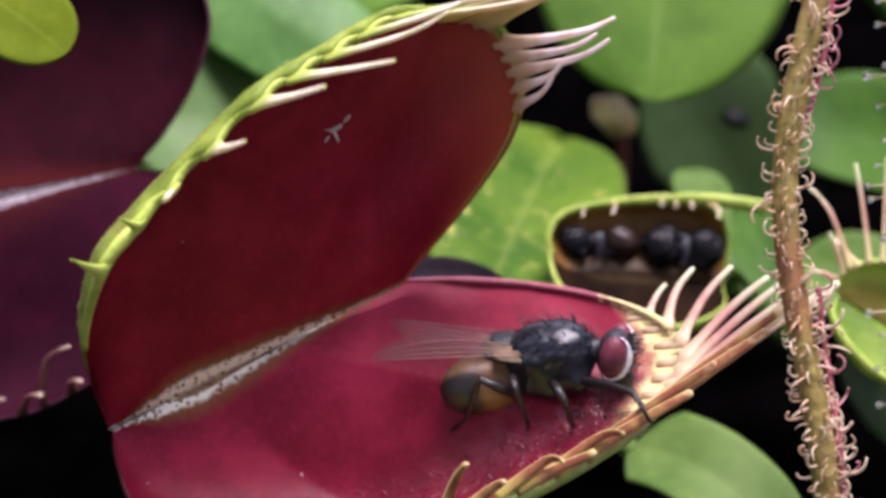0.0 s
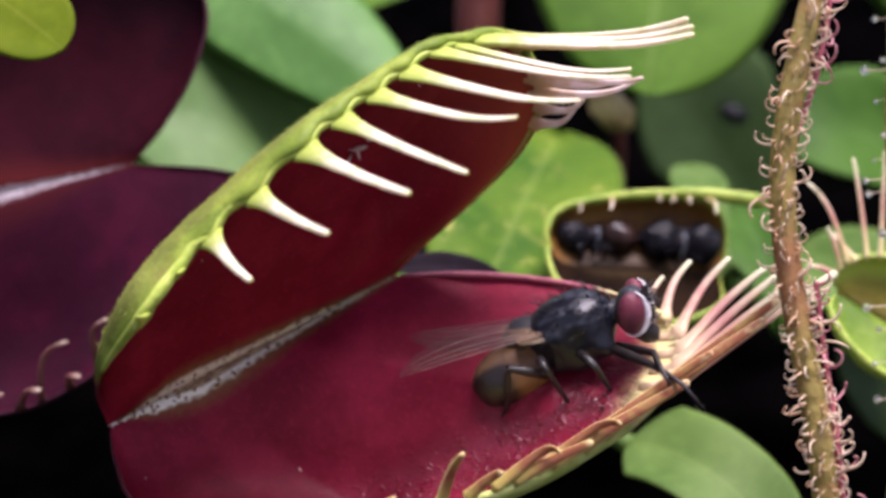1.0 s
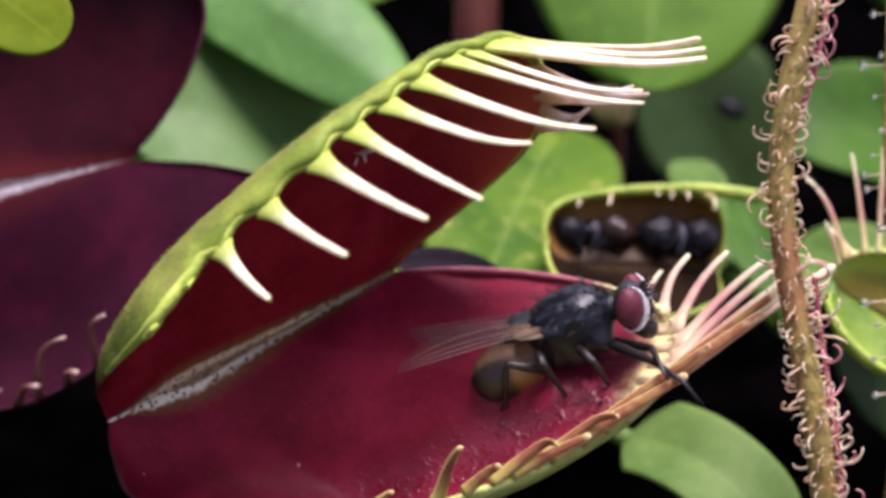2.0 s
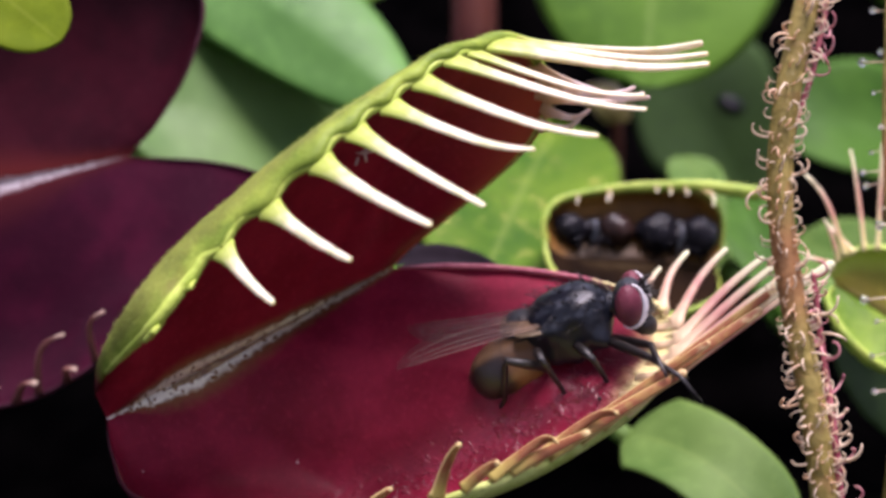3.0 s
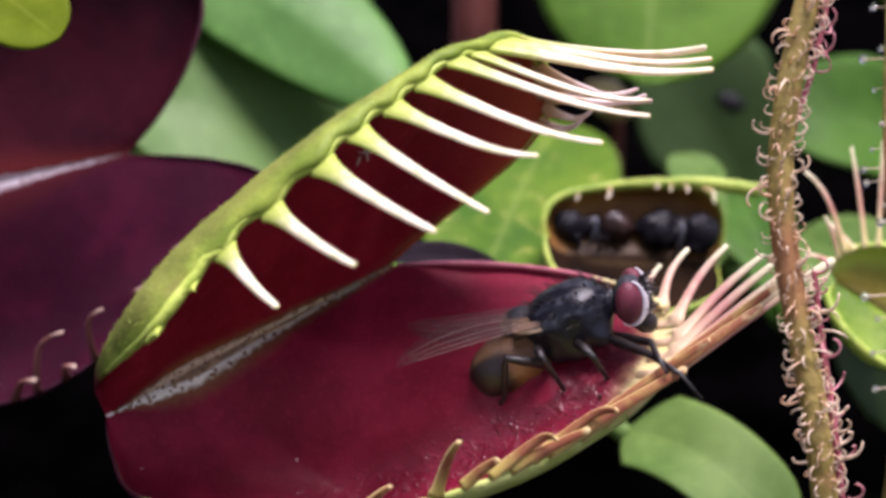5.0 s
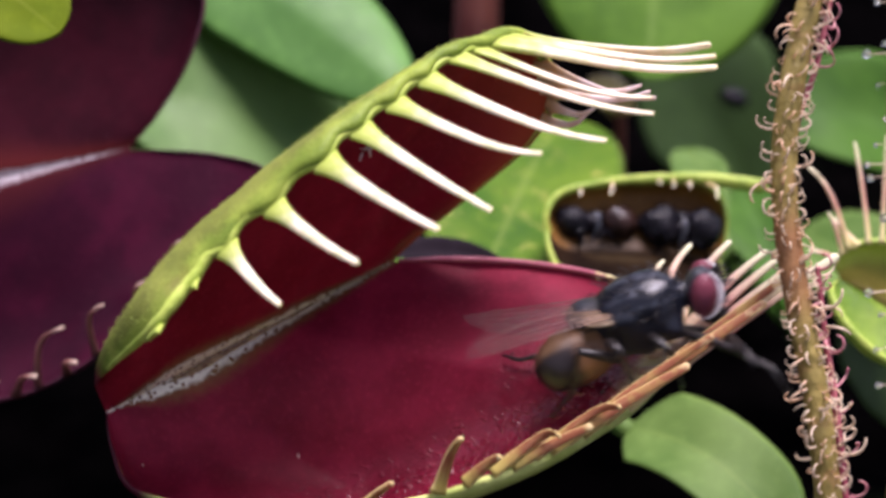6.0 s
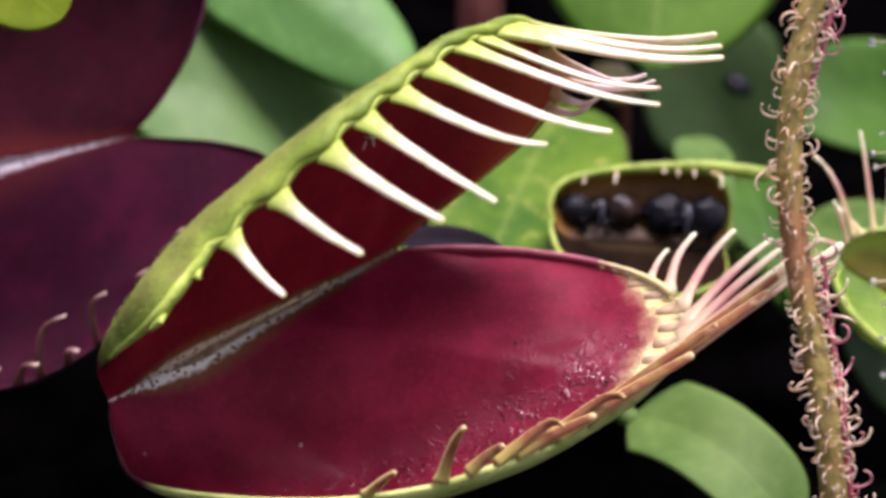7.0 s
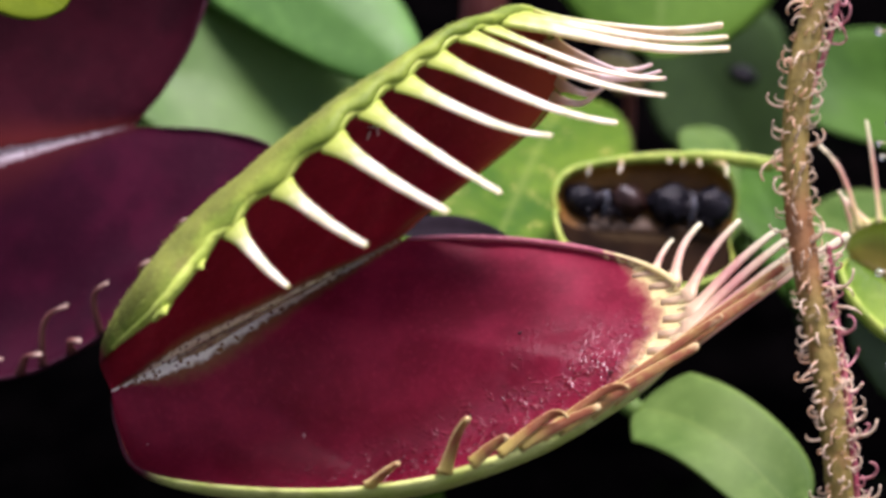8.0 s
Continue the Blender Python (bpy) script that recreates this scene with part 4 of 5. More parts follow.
# ---- the small trap with two dead insects in it ----
def small_trap():
    a, b = (5.04, 9.99, -5.71), (12.21, 10.25, -6.28)
    foot = (b[0] - 4, b[1] + 30, GROUND)
    ob = thing("venus_flytrap", foot, "small green flytrap with brown inside, half open", "carnivorous plant")
    rim = [(5.04, 9.99, -5.71), (4.45, 10.37, -4.35), (5.05, 11.29, -3.47), (6.95, 11.71, -3.12), (8.96, 11.79, -2.96), (10.60, 11.78, -2.98), (11.68, 11.61, -3.29), (12.32, 11.46, -4.01), (12.50, 11.08, -5.15), (12.21, 10.25, -6.28)]
    up = part("upper_lobe", lobe_mesh(a, b, rim, -34, 1.05, 0.28, 48, 14), [SKIN_BROWN, BACK_LIME], ob)
    for k, tip, bow, wide in ((3.2, (7.22, 10.40, -3.03), 0.1, 0.09), (5.6, (11.81, 9.95, -3.02), 0.3, 0.10), (2.5, (5.89, 10.71, -3.29), 0.1, 0.06), (4.2, (9.43, 10.94, -2.85), 0.1, 0.07), (4.6, (10.01, 10.81, -2.90), 0.1, 0.07), (5.0, (10.75, 10.70, -2.87), 0.1, 0.08)):
        base = spline(rim, k)
        part("tooth", tooth_mesh(base, tip, Vector((bow, 0, bow)), wide, 1.7), TOOTH_PALE, up)
    bm = bmesh.new()
    lip = [spline(rim, 0.6 + 0.4 * i) for i in range(11)] + [Vector(p) for p in ((11.00, 11.63, -2.83), (12.01, 11.59, -2.92), (13.03, 11.62, -3.07), (13.85, 11.65, -3.23), (14.28, 11.78, -3.41))]
    tube(bm, [spline(lip, 0.2 * i) + Vector((0, -0.15, 0.05)) for i in range(76)], [(0.12 + 0.26 * (i / 75) ** 1.5 + 0.06 * noise.noise(Vector((i * 0.21, 3, 0)))) * min(1.0, 0.35 + (75 - i) * 0.16) for i in range(76)], 10, "tooth", 0.6)
    part("margin", bm, BACK_LIME, up, "lime green rolled margin")
    rim = [(5.04, 9.99, -5.71), (4.51, 9.48, -4.31), (4.81, 8.17, -5.09), (6.01, 7.22, -6.02), (8.18, 6.76, -6.46), (10.16, 6.93, -6.56), (11.90, 7.80, -6.21), (12.21, 10.25, -6.28)]
    part("lower_lobe", lobe_mesh(a, b, rim, 30, 1.0, 0.28, 48, 14), [SKIN_DARK_BROWN, BACK_LIME], ob)
    bm = bmesh.new()
    bb = Vector(b)
    tube(bm, [bb + Vector((-1, 0.3, -0.5)), bb + Vector((-0.6, 1.5, -1.2)), bb + Vector((-1.5, 8, -6)), Vector(foot) - Vector((0, 0, 1))], [0.4, 0.7, 0.8, 1.0], 10, "leaf", 0.6)
    part("leaf_stalk", bm, LEAF_MID, ob)


def dead_insect(at, head_at, size, skin, seed):
    rnd = random.Random(seed)
    at, head_at = Vector(at), Vector(head_at)
    ob = thing("dead_insect", at, "shrunken black insect caught in the small trap", "insect", "insects in the small trap")
    part("abdomen", blob(bmesh.new(), at, (size, size * 0.8, size * 1.02), Matrix.Rotation(0.5, 3, "Y"), 24, 16, 0.22), skin, ob)
    part("head", blob(bmesh.new(), head_at, (size * 0.9, size * 0.8, size * 0.98), Matrix.Rotation(-0.4, 3, "Y"), 22, 14, 0.18), SHELL_BLACK, ob)
    part("thorax", blob(bmesh.new(), at.lerp(head_at, 0.5) + Vector((0, 0.25, -0.1)), (size * 0.9, size * 0.7, size * 0.75), Matrix.Rotation(0.2, 3, "Y"), 20, 12, 0.3), SHELL_BLACK, ob)
    for i in range(5):
        a = at.lerp(head_at, 0.1 + 0.2 * i) + Vector((0, -size * 0.55, 0))
        bm = bmesh.new()
        tube(bm, [a, a + Vector((rnd.uniform(-0.5, 0.5), -0.35, rnd.uniform(-0.5, 0.1))), a + Vector((rnd.uniform(-0.9, 0.9), -0.2, -1.1))], [0.09, 0.08, 0.05], 6, "tooth")
        part("leg", bm, SHELL_BLACK, ob)
    bm = bmesh.new()
    mid = at.lerp(head_at, 0.5) + Vector((0, -size * 0.6, 0.1))
    tube(bm, [mid + Vector((0.1 * math.sin(i), -0.05, 0.75 - 0.3 * i)) for i in range(6)], [0.05, 0.10, 0.12, 0.12, 0.1, 0.05], 8, "tooth", 0.5)
    part("wing_stub", bm, WING_STUB, ob, "pale grey wing stub")


small_trap()
dead_insect((7.74, 11.21, -4.90), (5.65, 11.05, -4.79), 0.85, SHELL_BROWN, 1)
dead_insect((9.61, 11.14, -5.04), (11.44, 10.83, -4.99), 1.0, SHELL_BLACK, 2)


# ---- the trap at the edge, with a fan of long teeth ----
def side_trap():
    a, b = (16.59, 5.96, -4.77), (20.34, 4.41, -6.62)
    foot = (b[0] + 1, b[1] + 4, GROUND)
    ob = thing("venus_flytrap", foot, "green flytrap with a fan of long pinkish teeth", "carnivorous plant")
    rim = [(16.59, 5.96, -4.77), (16.44, 6.03, -3.99), (17.02, 6.10, -3.43), (17.92, 6.02, -3.17), (19.06, 5.78, -3.18), (20.48, 5.39, -3.91), (21.00, 4.79, -5.47), (20.34, 4.41, -6.62)]
    up = part("upper_lobe", lobe_mesh(a, b, rim, -30.0, 1.0, 0.3, 40, 12), [SKIN_SIDE, BACK_LIME], ob)
    for k, tip, bow in ((1.1, (15.14, 5.62, -3.28), 0.1), (1.5, (15.98, 6.45, -1.93), 0.1), (1.9, (15.23, 7.70, -0.43), 0.5), (2.3, (16.38, 7.23, -2.60), 0.0), (2.8, (17.24, 8.54, 0.30), 0.1),
                        (3.3, (18.53, 8.49, 0.64), 0.0), (3.8, (19.63, 8.09, 0.30), 0.0), (4.4, (20.82, 7.75, -0.33), 0.0)):
        base = spline(rim, k)
        part("tooth", tooth_mesh(base, tip, Vector((0.3, 0, 1)) * bow, 0.13, 1.9), TOOTH_ROSY, up)
    rim = [(16.59, 5.96, -4.77), (16.14, 4.55, -4.66), (16.68, 3.25, -5.39), (18.03, 2.48, -6.42), (19.57, 2.77, -7.15), (20.34, 4.41, -6.62)]
    part("lower_lobe", lobe_mesh(a, b, rim, 30, 1.0, 0.3, 40, 12), [LIME_INSIDE, BACK_LIME], ob, "yellow-green lobe")
    bm = bmesh.new()
    bb = Vector(b)
    tube(bm, [bb + Vector((-0.5, 0.3, -0.3)), bb + Vector((0.6, 1, -1.5)), bb + Vector((1, 3, -6)), Vector(foot) - Vector((0, 0, 1))], [0.4, 0.7, 0.8, 1.0], 10, "leaf", 0.6)
    part("leaf_stalk", bm, LEAF_MID, ob)


side_trap()

# ---- leaves ----
FACE = (0.05, -0.22, 0.97)
FLAT = (0.00, -0.52, 0.85)
leaf("leaf", (-20.67, 32.00, 4.80), (-1.78, 19.10, -2.42), 3.863, (0, 0, 1.5), (-0.10, -0.56, 0.82), LEAF_COOL, "broad cool green leaf with a smooth edge", blunt=0.35, fold=-0.16)
leaf("leaf", (-2.68, 21.79, -8.01), (-16.21, 20.51, -1.90), 4.72, (0, 0, 0.5), (0.00, -0.58, 0.81), LEAF_GREY, "pale grey-green leaf lying behind the traps", blunt=0.5)
leaf("leaf", (3.10, 39.84, -1.76), (-7.04, 35.38, -3.76), 2.220, (0, 0, 1), FACE, LEAF_MID, "narrow green leaf among the others", blunt=0.4, away=(0, 75))
leaf("leaf", (12.40, 37.54, 6.70), (10.03, 23.27, -3.09), 7.105, (0, 0, 3), (0.00, -0.58, 0.81), LEAF_MID, "large round-ended green leaf", blunt=0.75, fold=0.10, away=(30, 25))
leaf("leaf", (0.38, 4.82, -7.98), (5.72, 23.29, -5.19), 4.861, (0, 0, 0.8), (0.10, -0.11, 0.99), LEAF_LIME, "bright yellow-green leaf with small spots", blunt=0.5, away=(-8, 8))
leaf("leaf", (19.62, 37.26, -19.39), (12.2, 38.97, -7.2), 5.6, (0, 0, 1), FLAT, LEAF_SHADED, "green leaf deep in the shade, which is painted into its colour", blunt=0.5)
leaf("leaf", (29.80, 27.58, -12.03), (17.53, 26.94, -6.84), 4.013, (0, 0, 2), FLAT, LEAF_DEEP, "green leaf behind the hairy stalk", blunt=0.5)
leaf("leaf", (12.69, 13.38, -6.79), (12.01, 21.61, -6.22), 1.419, (0, 0, 0.5), FLAT, LEAF_BRIGHT, "small bright green leaf", blunt=0.7, away=(2, 38))
leaf("leaf", (15.36, 12.28, -8.86), (14.24, 18.84, -7.17), 2.244, (0, 0, 0.5), FLAT, LEAF_DEEP, "bright green leaf beside the small trap", blunt=0.5, away=(4, 38))
leaf("leaf", (23.13, 8.85, -11.04), (17.51, 18.82, -9.34), 3.205, (0, 0, 1), FLAT, LEAF_BRIGHT, "bright green leaf by the fan-toothed trap", blunt=0.5, away=(6, 30))
leaf("leaf", (25.27, 12.23, -19.60), (18.79, 14.00, -12.00), 2.730, (0, 0, 1), FLAT, LEAF_SHADED, "dark green leaf low among the others, coloured as if shaded", blunt=0.5)
leaf("leaf", (8.0, 5.05, -11.85), (14.0, -1.20, -12.80), 2.18, (0, 0, 1.2), (0.15, -0.55, 0.82), LEAF_BRIGHT, "smooth light green spoon-shaped leaf", blunt=1.0, fold=0.24, quick=3.4, wave=0.2, away=(-4, 30))
leaf("leaf", (-22.86, 11.37, 8.60), (-15.36, 6.58, 5.99), 2.174, (0, 0, 0.5), (0.00, -0.62, 0.79), LEAF_OLIVE, "yellow-green blunt leaf end", blunt=0.8, fold=0.08)
leaf("leaf", (-4.48, 7.27, -5.49), (2.43, 6.65, -4.54), 0.818, (0, 0, 0.9), (0.00, -0.42, 0.91), LEAF_DEAD, "withered black leaf behind the trap", blunt=0.2, fold=0.3)


def crumb():
    at = Vector((16.55, 37.00, -10.08))
    ob = thing("crumb", at, "dark crumb lying on a shaded leaf", "debris")
    part("body", blob(bmesh.new(), at, (0.85, 0.7, 0.6), Matrix.Rotation(0.4, 3, "Y"), 14, 9, 0.35), SHELL_BLACK, ob)


crumb()


def red_stem():
    top, low = Vector((1.70, 30.69, 2.34)), Vector((1.60, 28.17, -4.53))
    foot = Vector((low.x, low.y + 2, GROUND))
    ob = thing("flower_stem", foot, "thick dark red flower stem", "stem")
    bm = bmesh.new()
    tube(bm, [top + (top - low), top, low, low.lerp(foot, 0.5), foot - Vector((0, 0, 1))], [1.145, 1.145, 1.204, 1.5, 1.6], 16, "leaf")
    part("stem", bm, STEM_RED, ob)


red_stem()


def bud():
    at = Vector((8.46, 24.74, -4.59))
    foot = Vector((at.x + 1, at.y + 3, GROUND))
    ob = thing("bud", foot, "small cream bud in the dark behind", "bud")
    part("head", blob(bmesh.new(), at, (1.35, 0.85, 0.9), Matrix.Rotation(0.7, 3, "Y"), 18, 12, 0.3), BUD_CREAM, ob)
    bm = bmesh.new()
    tube(bm, [at, at + Vector((0.6, 1, -2)), foot + Vector((0, 0, 4)), foot - Vector((0, 0, 1))], [0.35, 0.3, 0.4, 0.5], 8, "leaf")
    part("stem", bm, STEM_RED, ob)


bud()


# ---- hairy stalks ----
def hair_mesh(length, curl, wide, drop, rnd):
    """A sticky hair that leaves the stalk along x and curls up to its tip."""
    bm = bmesh.new()
    path, radii, p, a = [], [], Vector((0, 0, 0)), 0.0
    n = 12
    for i in range(n + 1):
        t = i / n
        path.append(p.copy())
        radii.append(wide * (1 - 0.45 * t))
        p = p + Vector((math.cos(a), 0.25 * math.sin(a * 0.7 + rnd), math.sin(a))) * (length / n)
        a += curl / n * (0.2 + 1.6 * t)
    tube(bm, path, radii, 6, "tooth")
    if drop:
        shaft = set(bm.faces)
        blob(bm, path[-1], (drop, drop, drop), None, 12, 8)
        for f in bm.faces:
            f.material_index = 0 if f in shaft else 1
    me = bpy.data.meshes.new("hair")
    bmesh.ops.transform(bm, matrix=Matrix.Scale(0.001, 4), verts=bm.verts)
    bm.to_mesh(me)
    bm.free()
    me.shade_smooth()
    return me


def hairy_stalk(path, radii, skin, hair_skins, label, count, lengths, seed, curl=(2.2, 4.2), drop=0.0, wide=0.055, k_range=None, arc=(0, 360)):
    rnd = random.Random(seed)
    foot = Vector((path[-1][0], path[-1][1], GROUND))
    ob = thing("sundew_stalk", foot, label, "plant stalk")
    bm = bmesh.new()
    fine = [spline(path, (len(path) - 1) * i / 160) for i in range(161)]
    rad = [(radii[0] + (radii[1] - radii[0]) * i / 160) * (1 + 0.10 * noise.noise(Vector((i * 0.35, seed, 0)))) for i in range(161)]
    tube(bm, fine + [foot - Vector((0, 0, 1))], rad + [radii[1]], 12, "leaf")
    part("stem", bm, skin, ob)
    shapes = []
    for hs in hair_skins:
        for i in range(5):
            me = hair_mesh(rnd.uniform(*lengths), rnd.uniform(*curl), wide, drop, rnd.random() * 3)
            me.materials.append(hs)
            me.materials.append(DEW)
            shapes.append(me)
    low, high = k_range or (0, len(path) - 1)
    for i in range(count):
        k = low + (high - low) * (i + rnd.random() * 0.8) / count
        p = spline(path, k)
        ahead = (spline(path, k + 0.1) - spline(path, k - 0.1)).normalized()
        a = radians(rnd.uniform(*arc))
        out = (Vector((math.cos(a), math.sin(a), 0)) - ahead * Vector((math.cos(a), math.sin(a), 0)).dot(ahead)).normalized()
        upw = Vector((0, 0, 1)) * rnd.choice((1, 1, 1, -0.6)) + Vector((rnd.uniform(-0.5, 0.5), rnd.uniform(-0.5, 0.5), 0))
        upw = (upw - out * upw.dot(out)).normalized()
        side = upw.cross(out)
        r = radii[0] + (radii[1] - radii[0]) * k / (len(path) - 1)
        h = new("hair", rnd.choice(shapes))
        h.parent = ob
        m = Matrix((out, side, upw)).transposed().to_4x4()
        sc = rnd.choice((rnd.uniform(0.7, 1.15), rnd.uniform(0.7, 1.15), rnd.uniform(1.1, 1.6)))
        h.matrix_local = Matrix.Translation((p + out * r * 0.85 - foot) * 0.001) @ m @ Matrix.Scale(sc, 4)
    return ob


MAIN_STALK = [(13.53, 1.39, 12.21), (13.19, 0.34, 10.44), (12.66, -0.89, 8.54), (12.22, -2.13, 6.65), (12.06, -3.08, 4.87), (12.14, -4.03, 3.08), (12.42, -4.98, 1.29), (12.79, -5.92, -0.49), (13.19, -6.87, -2.28), (13.47, -7.82, -4.07), (13.76, -8.80, -6.33), (14.04, -9.40, -9.16)]
hairy_stalk(MAIN_STALK, (0.465, 0.486), STEM_SUNDEW, [HAIR_TAN, HAIR_PALE, HAIR_PALE], "brownish hairy sundew stalk with curled tan hairs", 290, (0.45, 0.95), 3, curl=(1.8, 4.2), wide=0.042, arc=(165, 375))
hairy_stalk([(13.46, -3.91, 1.17), (13.63, -4.68, -0.28), (13.92, -5.64, -2.09), (14.20, -6.61, -3.90), (14.45, -7.40, -5.83), (14.74, -8.43, -8.62)], (0.10, 0.16), STEM_PINK, [HAIR_PINK, HAIR_PALE], "thin pink sundew stalk with pink curled hairs", 60, (0.6, 1.2), 5)
hairy_stalk([(14.00, 1.68, 10.82), (13.98, 1.00, 9.76), (13.71, 0.23, 8.53), (13.38, -0.54, 7.51), (12.68, -1.59, 5.52), (12.48, -2.94, 2.98), (13.05, -4.68, -0.28), (13.77, -6.61, -3.90), (14.00, -8.15, -6.80)], (0.10, 0.12), STEM_PINK, [HAIR_PINK], "thin pink shoot with pink hairs against the stalk", 24, (0.6, 1.2), 9, k_range=(0, 3))
hairy_stalk([(17.57, 7.22, 9.32), (17.52, 5.75, 6.56), (17.43, 4.29, 3.80), (17.52, 2.82, 1.05), (17.74, 1.36, -1.71), (18.06, -0.61, -6.25)], (0.10, 0.12), STEM_SUNDEW, [HAIR_PALE], "thin far stalk with clear sticky drops", 40, (0.6, 1.0), 11, curl=(-0.3, 0.5), drop=0.13, wide=0.03)


# ---- fly ----
LEGS = []


def fly():
    """Built with its nose along x and its back along z, at the middle of its thorax."""
    ob = thing("fly", (0, 0, 0), "black house fly with maroon eyes and clear wings", "fly")
    rnd = random.Random(4)
    lumps = [((0.75, 0, 0.7), 0.10, 0.06), ((-0.2, 0, 1), 0.02, -0.05), ((0.5, 0.7, 0.35), 0.03, 0.10), ((0.5, -0.7, 0.35), 0.03, 0.10), ((0.1, -0.9, -0.1), 0.03, -0.07), ((0.1, 0.9, -0.1), 0.03, -0.07),
             ((0.65, -0.5, -0.65), 0.04, 0.34), ((0.65, 0.5, -0.65), 0.03, 0.22), ((0.0, -0.55, -0.85), 0.04, 0.28), ((0.0, 0.55, -0.85), 0.03, 0.20), ((-0.55, -0.55, -0.7), 0.04, 0.26), ((-0.55, 0.55, -0.7), 0.03, 0.20),
             ((-0.5, -0.85, 0.2), 0.02, 0.10), ((-0.5, 0.85, 0.2), 0.02, 0.10), ((-0.75, 0, 0.65), 0.02, -0.06)]
    part("thorax", blob(bmesh.new(), (0.0, 0, 0.0), (1.85, 1.30, 1.36), None, 48, 32, 0.05, "lathe", lumps), FLY_THORAX, ob, "blue-black bristly thorax")
    part("scutellum", blob(bmesh.new(), (-1.82, 0, 0.60), (0.78, 0.80, 0.52), None, 16, 10, 0.03), FLY_BLACK, ob)
    tail = Vector((-4.08, -0.80, -0.58))
    root = Vector((-1.2, -0.1, -0.72))
    ahead = (root - tail).normalized()
    side = Vector((0, 1, 0)).cross(ahead).normalized()
    turn = Matrix((ahead, Vector((0, 1, 0)), side)).transposed().to_3x3()
    part("abdomen", blob(bmesh.new(), (root + tail) * 0.5, ((root - tail).length * 0.57, 1.12, 1.12), turn, 28, 20, 0.04, lumps=[((-0.75, y, z), 0.10, 0.10) for y in (-0.6, 0.6) for z in (-0.6, 0.6)]), FLY_ABDOMEN, ob, "amber abdomen with a dark end")
    part("neck", blob(bmesh.new(), (1.75, 0, -0.05), (0.5, 0.45, 0.5), None, 12, 8), FLY_BLACK, ob)
    head = part("head", blob(bmesh.new(), (2.45, 0, 0.0), (0.66, 1.02, 0.92), None, 22, 14), FLY_BLACK, ob)
    for s in (1, -1):
        turn = Matrix.Rotation(radians(s * -24), 3, "Z")
        part("eye", blob(bmesh.new(), (2.52, s * 0.70, 0.10), (0.52, 0.45, 0.84), turn, 28, 18), FLY_EYE, head, "large dull maroon compound eye")
        bm = bmesh.new()
        path = []
        for i in range(25):
            a = radians(-128 + 205 * i / 24)
            path.append(Vector((2.54, s * 0.66, 0.10)) + turn @ Vector((math.cos(a) * 0.56, s * 0.10, math.sin(a) * 0.88)))
        tube(bm, path, [0.025 + 0.125 * math.sin(math.pi * (i / 24) ** 1.25) ** 2 for i in range(25)], 8, "tooth")
        part("eye_rim", bm, FLY_FACE, head, "silver band round the eye")
        bm = bmesh.new()
        tube(bm, [(2.98, s * 0.14, 0.12), (3.16, s * 0.18, 0.0), (3.22, s * 0.20, -0.28)], [0.09, 0.13, 0.10], 8, "tooth")
        tube(bm, [(3.18, s * 0.2, -0.05), (3.42, s * 0.28, 0.12), (3.62, s * 0.36, 0.34)], [0.03, 0.024, 0.012], 5, "tooth")
        part("antenna", bm, FLY_LEG, head)
    part("face", blob(bmesh.new(), (2.86, 0, -0.22), (0.34, 0.62, 0.62), None, 16, 12), FLY_FACE, head, "silvery white face")
    bm = bmesh.new()
    tube(bm, [(2.55, 0, -0.55), (2.80, 0, -0.82), (3.02, 0, -1.00), (3.26, 0, -1.06), (3.40, 0, -1.08)], [0.42, 0.46, 0.44, 0.36, 0.2], 12, "tooth")
    part("mouthparts", bm, FLY_LEG, head)
    hub = Vector((2.45, 0, 0)) * 0.001
    head.matrix_basis = Matrix.Translation(hub + mm(0.02, 0, -0.22)) @ Matrix.Rotation(radians(20), 4, "Y") @ Matrix.Translation(-hub)
    # bristles
    bm = bmesh.new()
    for i in range(170):
        a, b = rnd.uniform(0, math.pi), rnd.uniform(0.1, math.pi - 0.1)
        d = Vector((math.cos(b), math.sin(b) * math.cos(a), math.sin(b) * math.sin(a)))
        p = Vector((d.x * 1.84, d.y * 1.29, d.z * 1.35))
        q = p + (d + Vector((-0.9, 0, 0.15))).normalized() * rnd.uniform(0.3, 0.7)
        tube(bm, [p, p.lerp(q, 0.5) + d * 0.06, q], [0.024, 0.018, 0.006], 4, "tooth")
    tagged(part("bristles", bm, FLY_LEG, ob), kind="stuff")
    bm = bmesh.new()
    for i in range(44):
        y = rnd.uniform(-0.5, 0.5)
        p = Vector((2.75 + rnd.uniform(0, 0.25), y, rnd.choice((rnd.uniform(0.3, 0.8), rnd.uniform(-0.7, -0.2)))))
        q = p + Vector((rnd.uniform(0.3, 0.65), y * 0.4, rnd.uniform(-0.05, 0.4)))
        tube(bm, [p, p.lerp(q, 0.5) + Vector((0, 0, 0.03)), q], [0.045, 0.034, 0.012], 4, "tooth")
    tagged(part("bristles", bm, FLY_LEG, head), kind="stuff")
    # wings
    for s, tip in ((-1, (-5.90, -3.15, 1.76)), (1, (-6.22, 0.76, 2.05))):
        root, tip = Vector((-0.40, s * 1.0, 0.45)), Vector(tip)
        along = tip - root
        across = (Vector((0.25, s * 1.0, -0.12 if s < 0 else 0.0)))
        across = (across - along.normalized() * across.dot(along.normalized())).normalized()
        nrm = along.cross(across).normalized()
        bm = bmesh.new()
        lay = bm.loops.layers.uv.new("wing")
        n, m = 26, 10
        grids = []
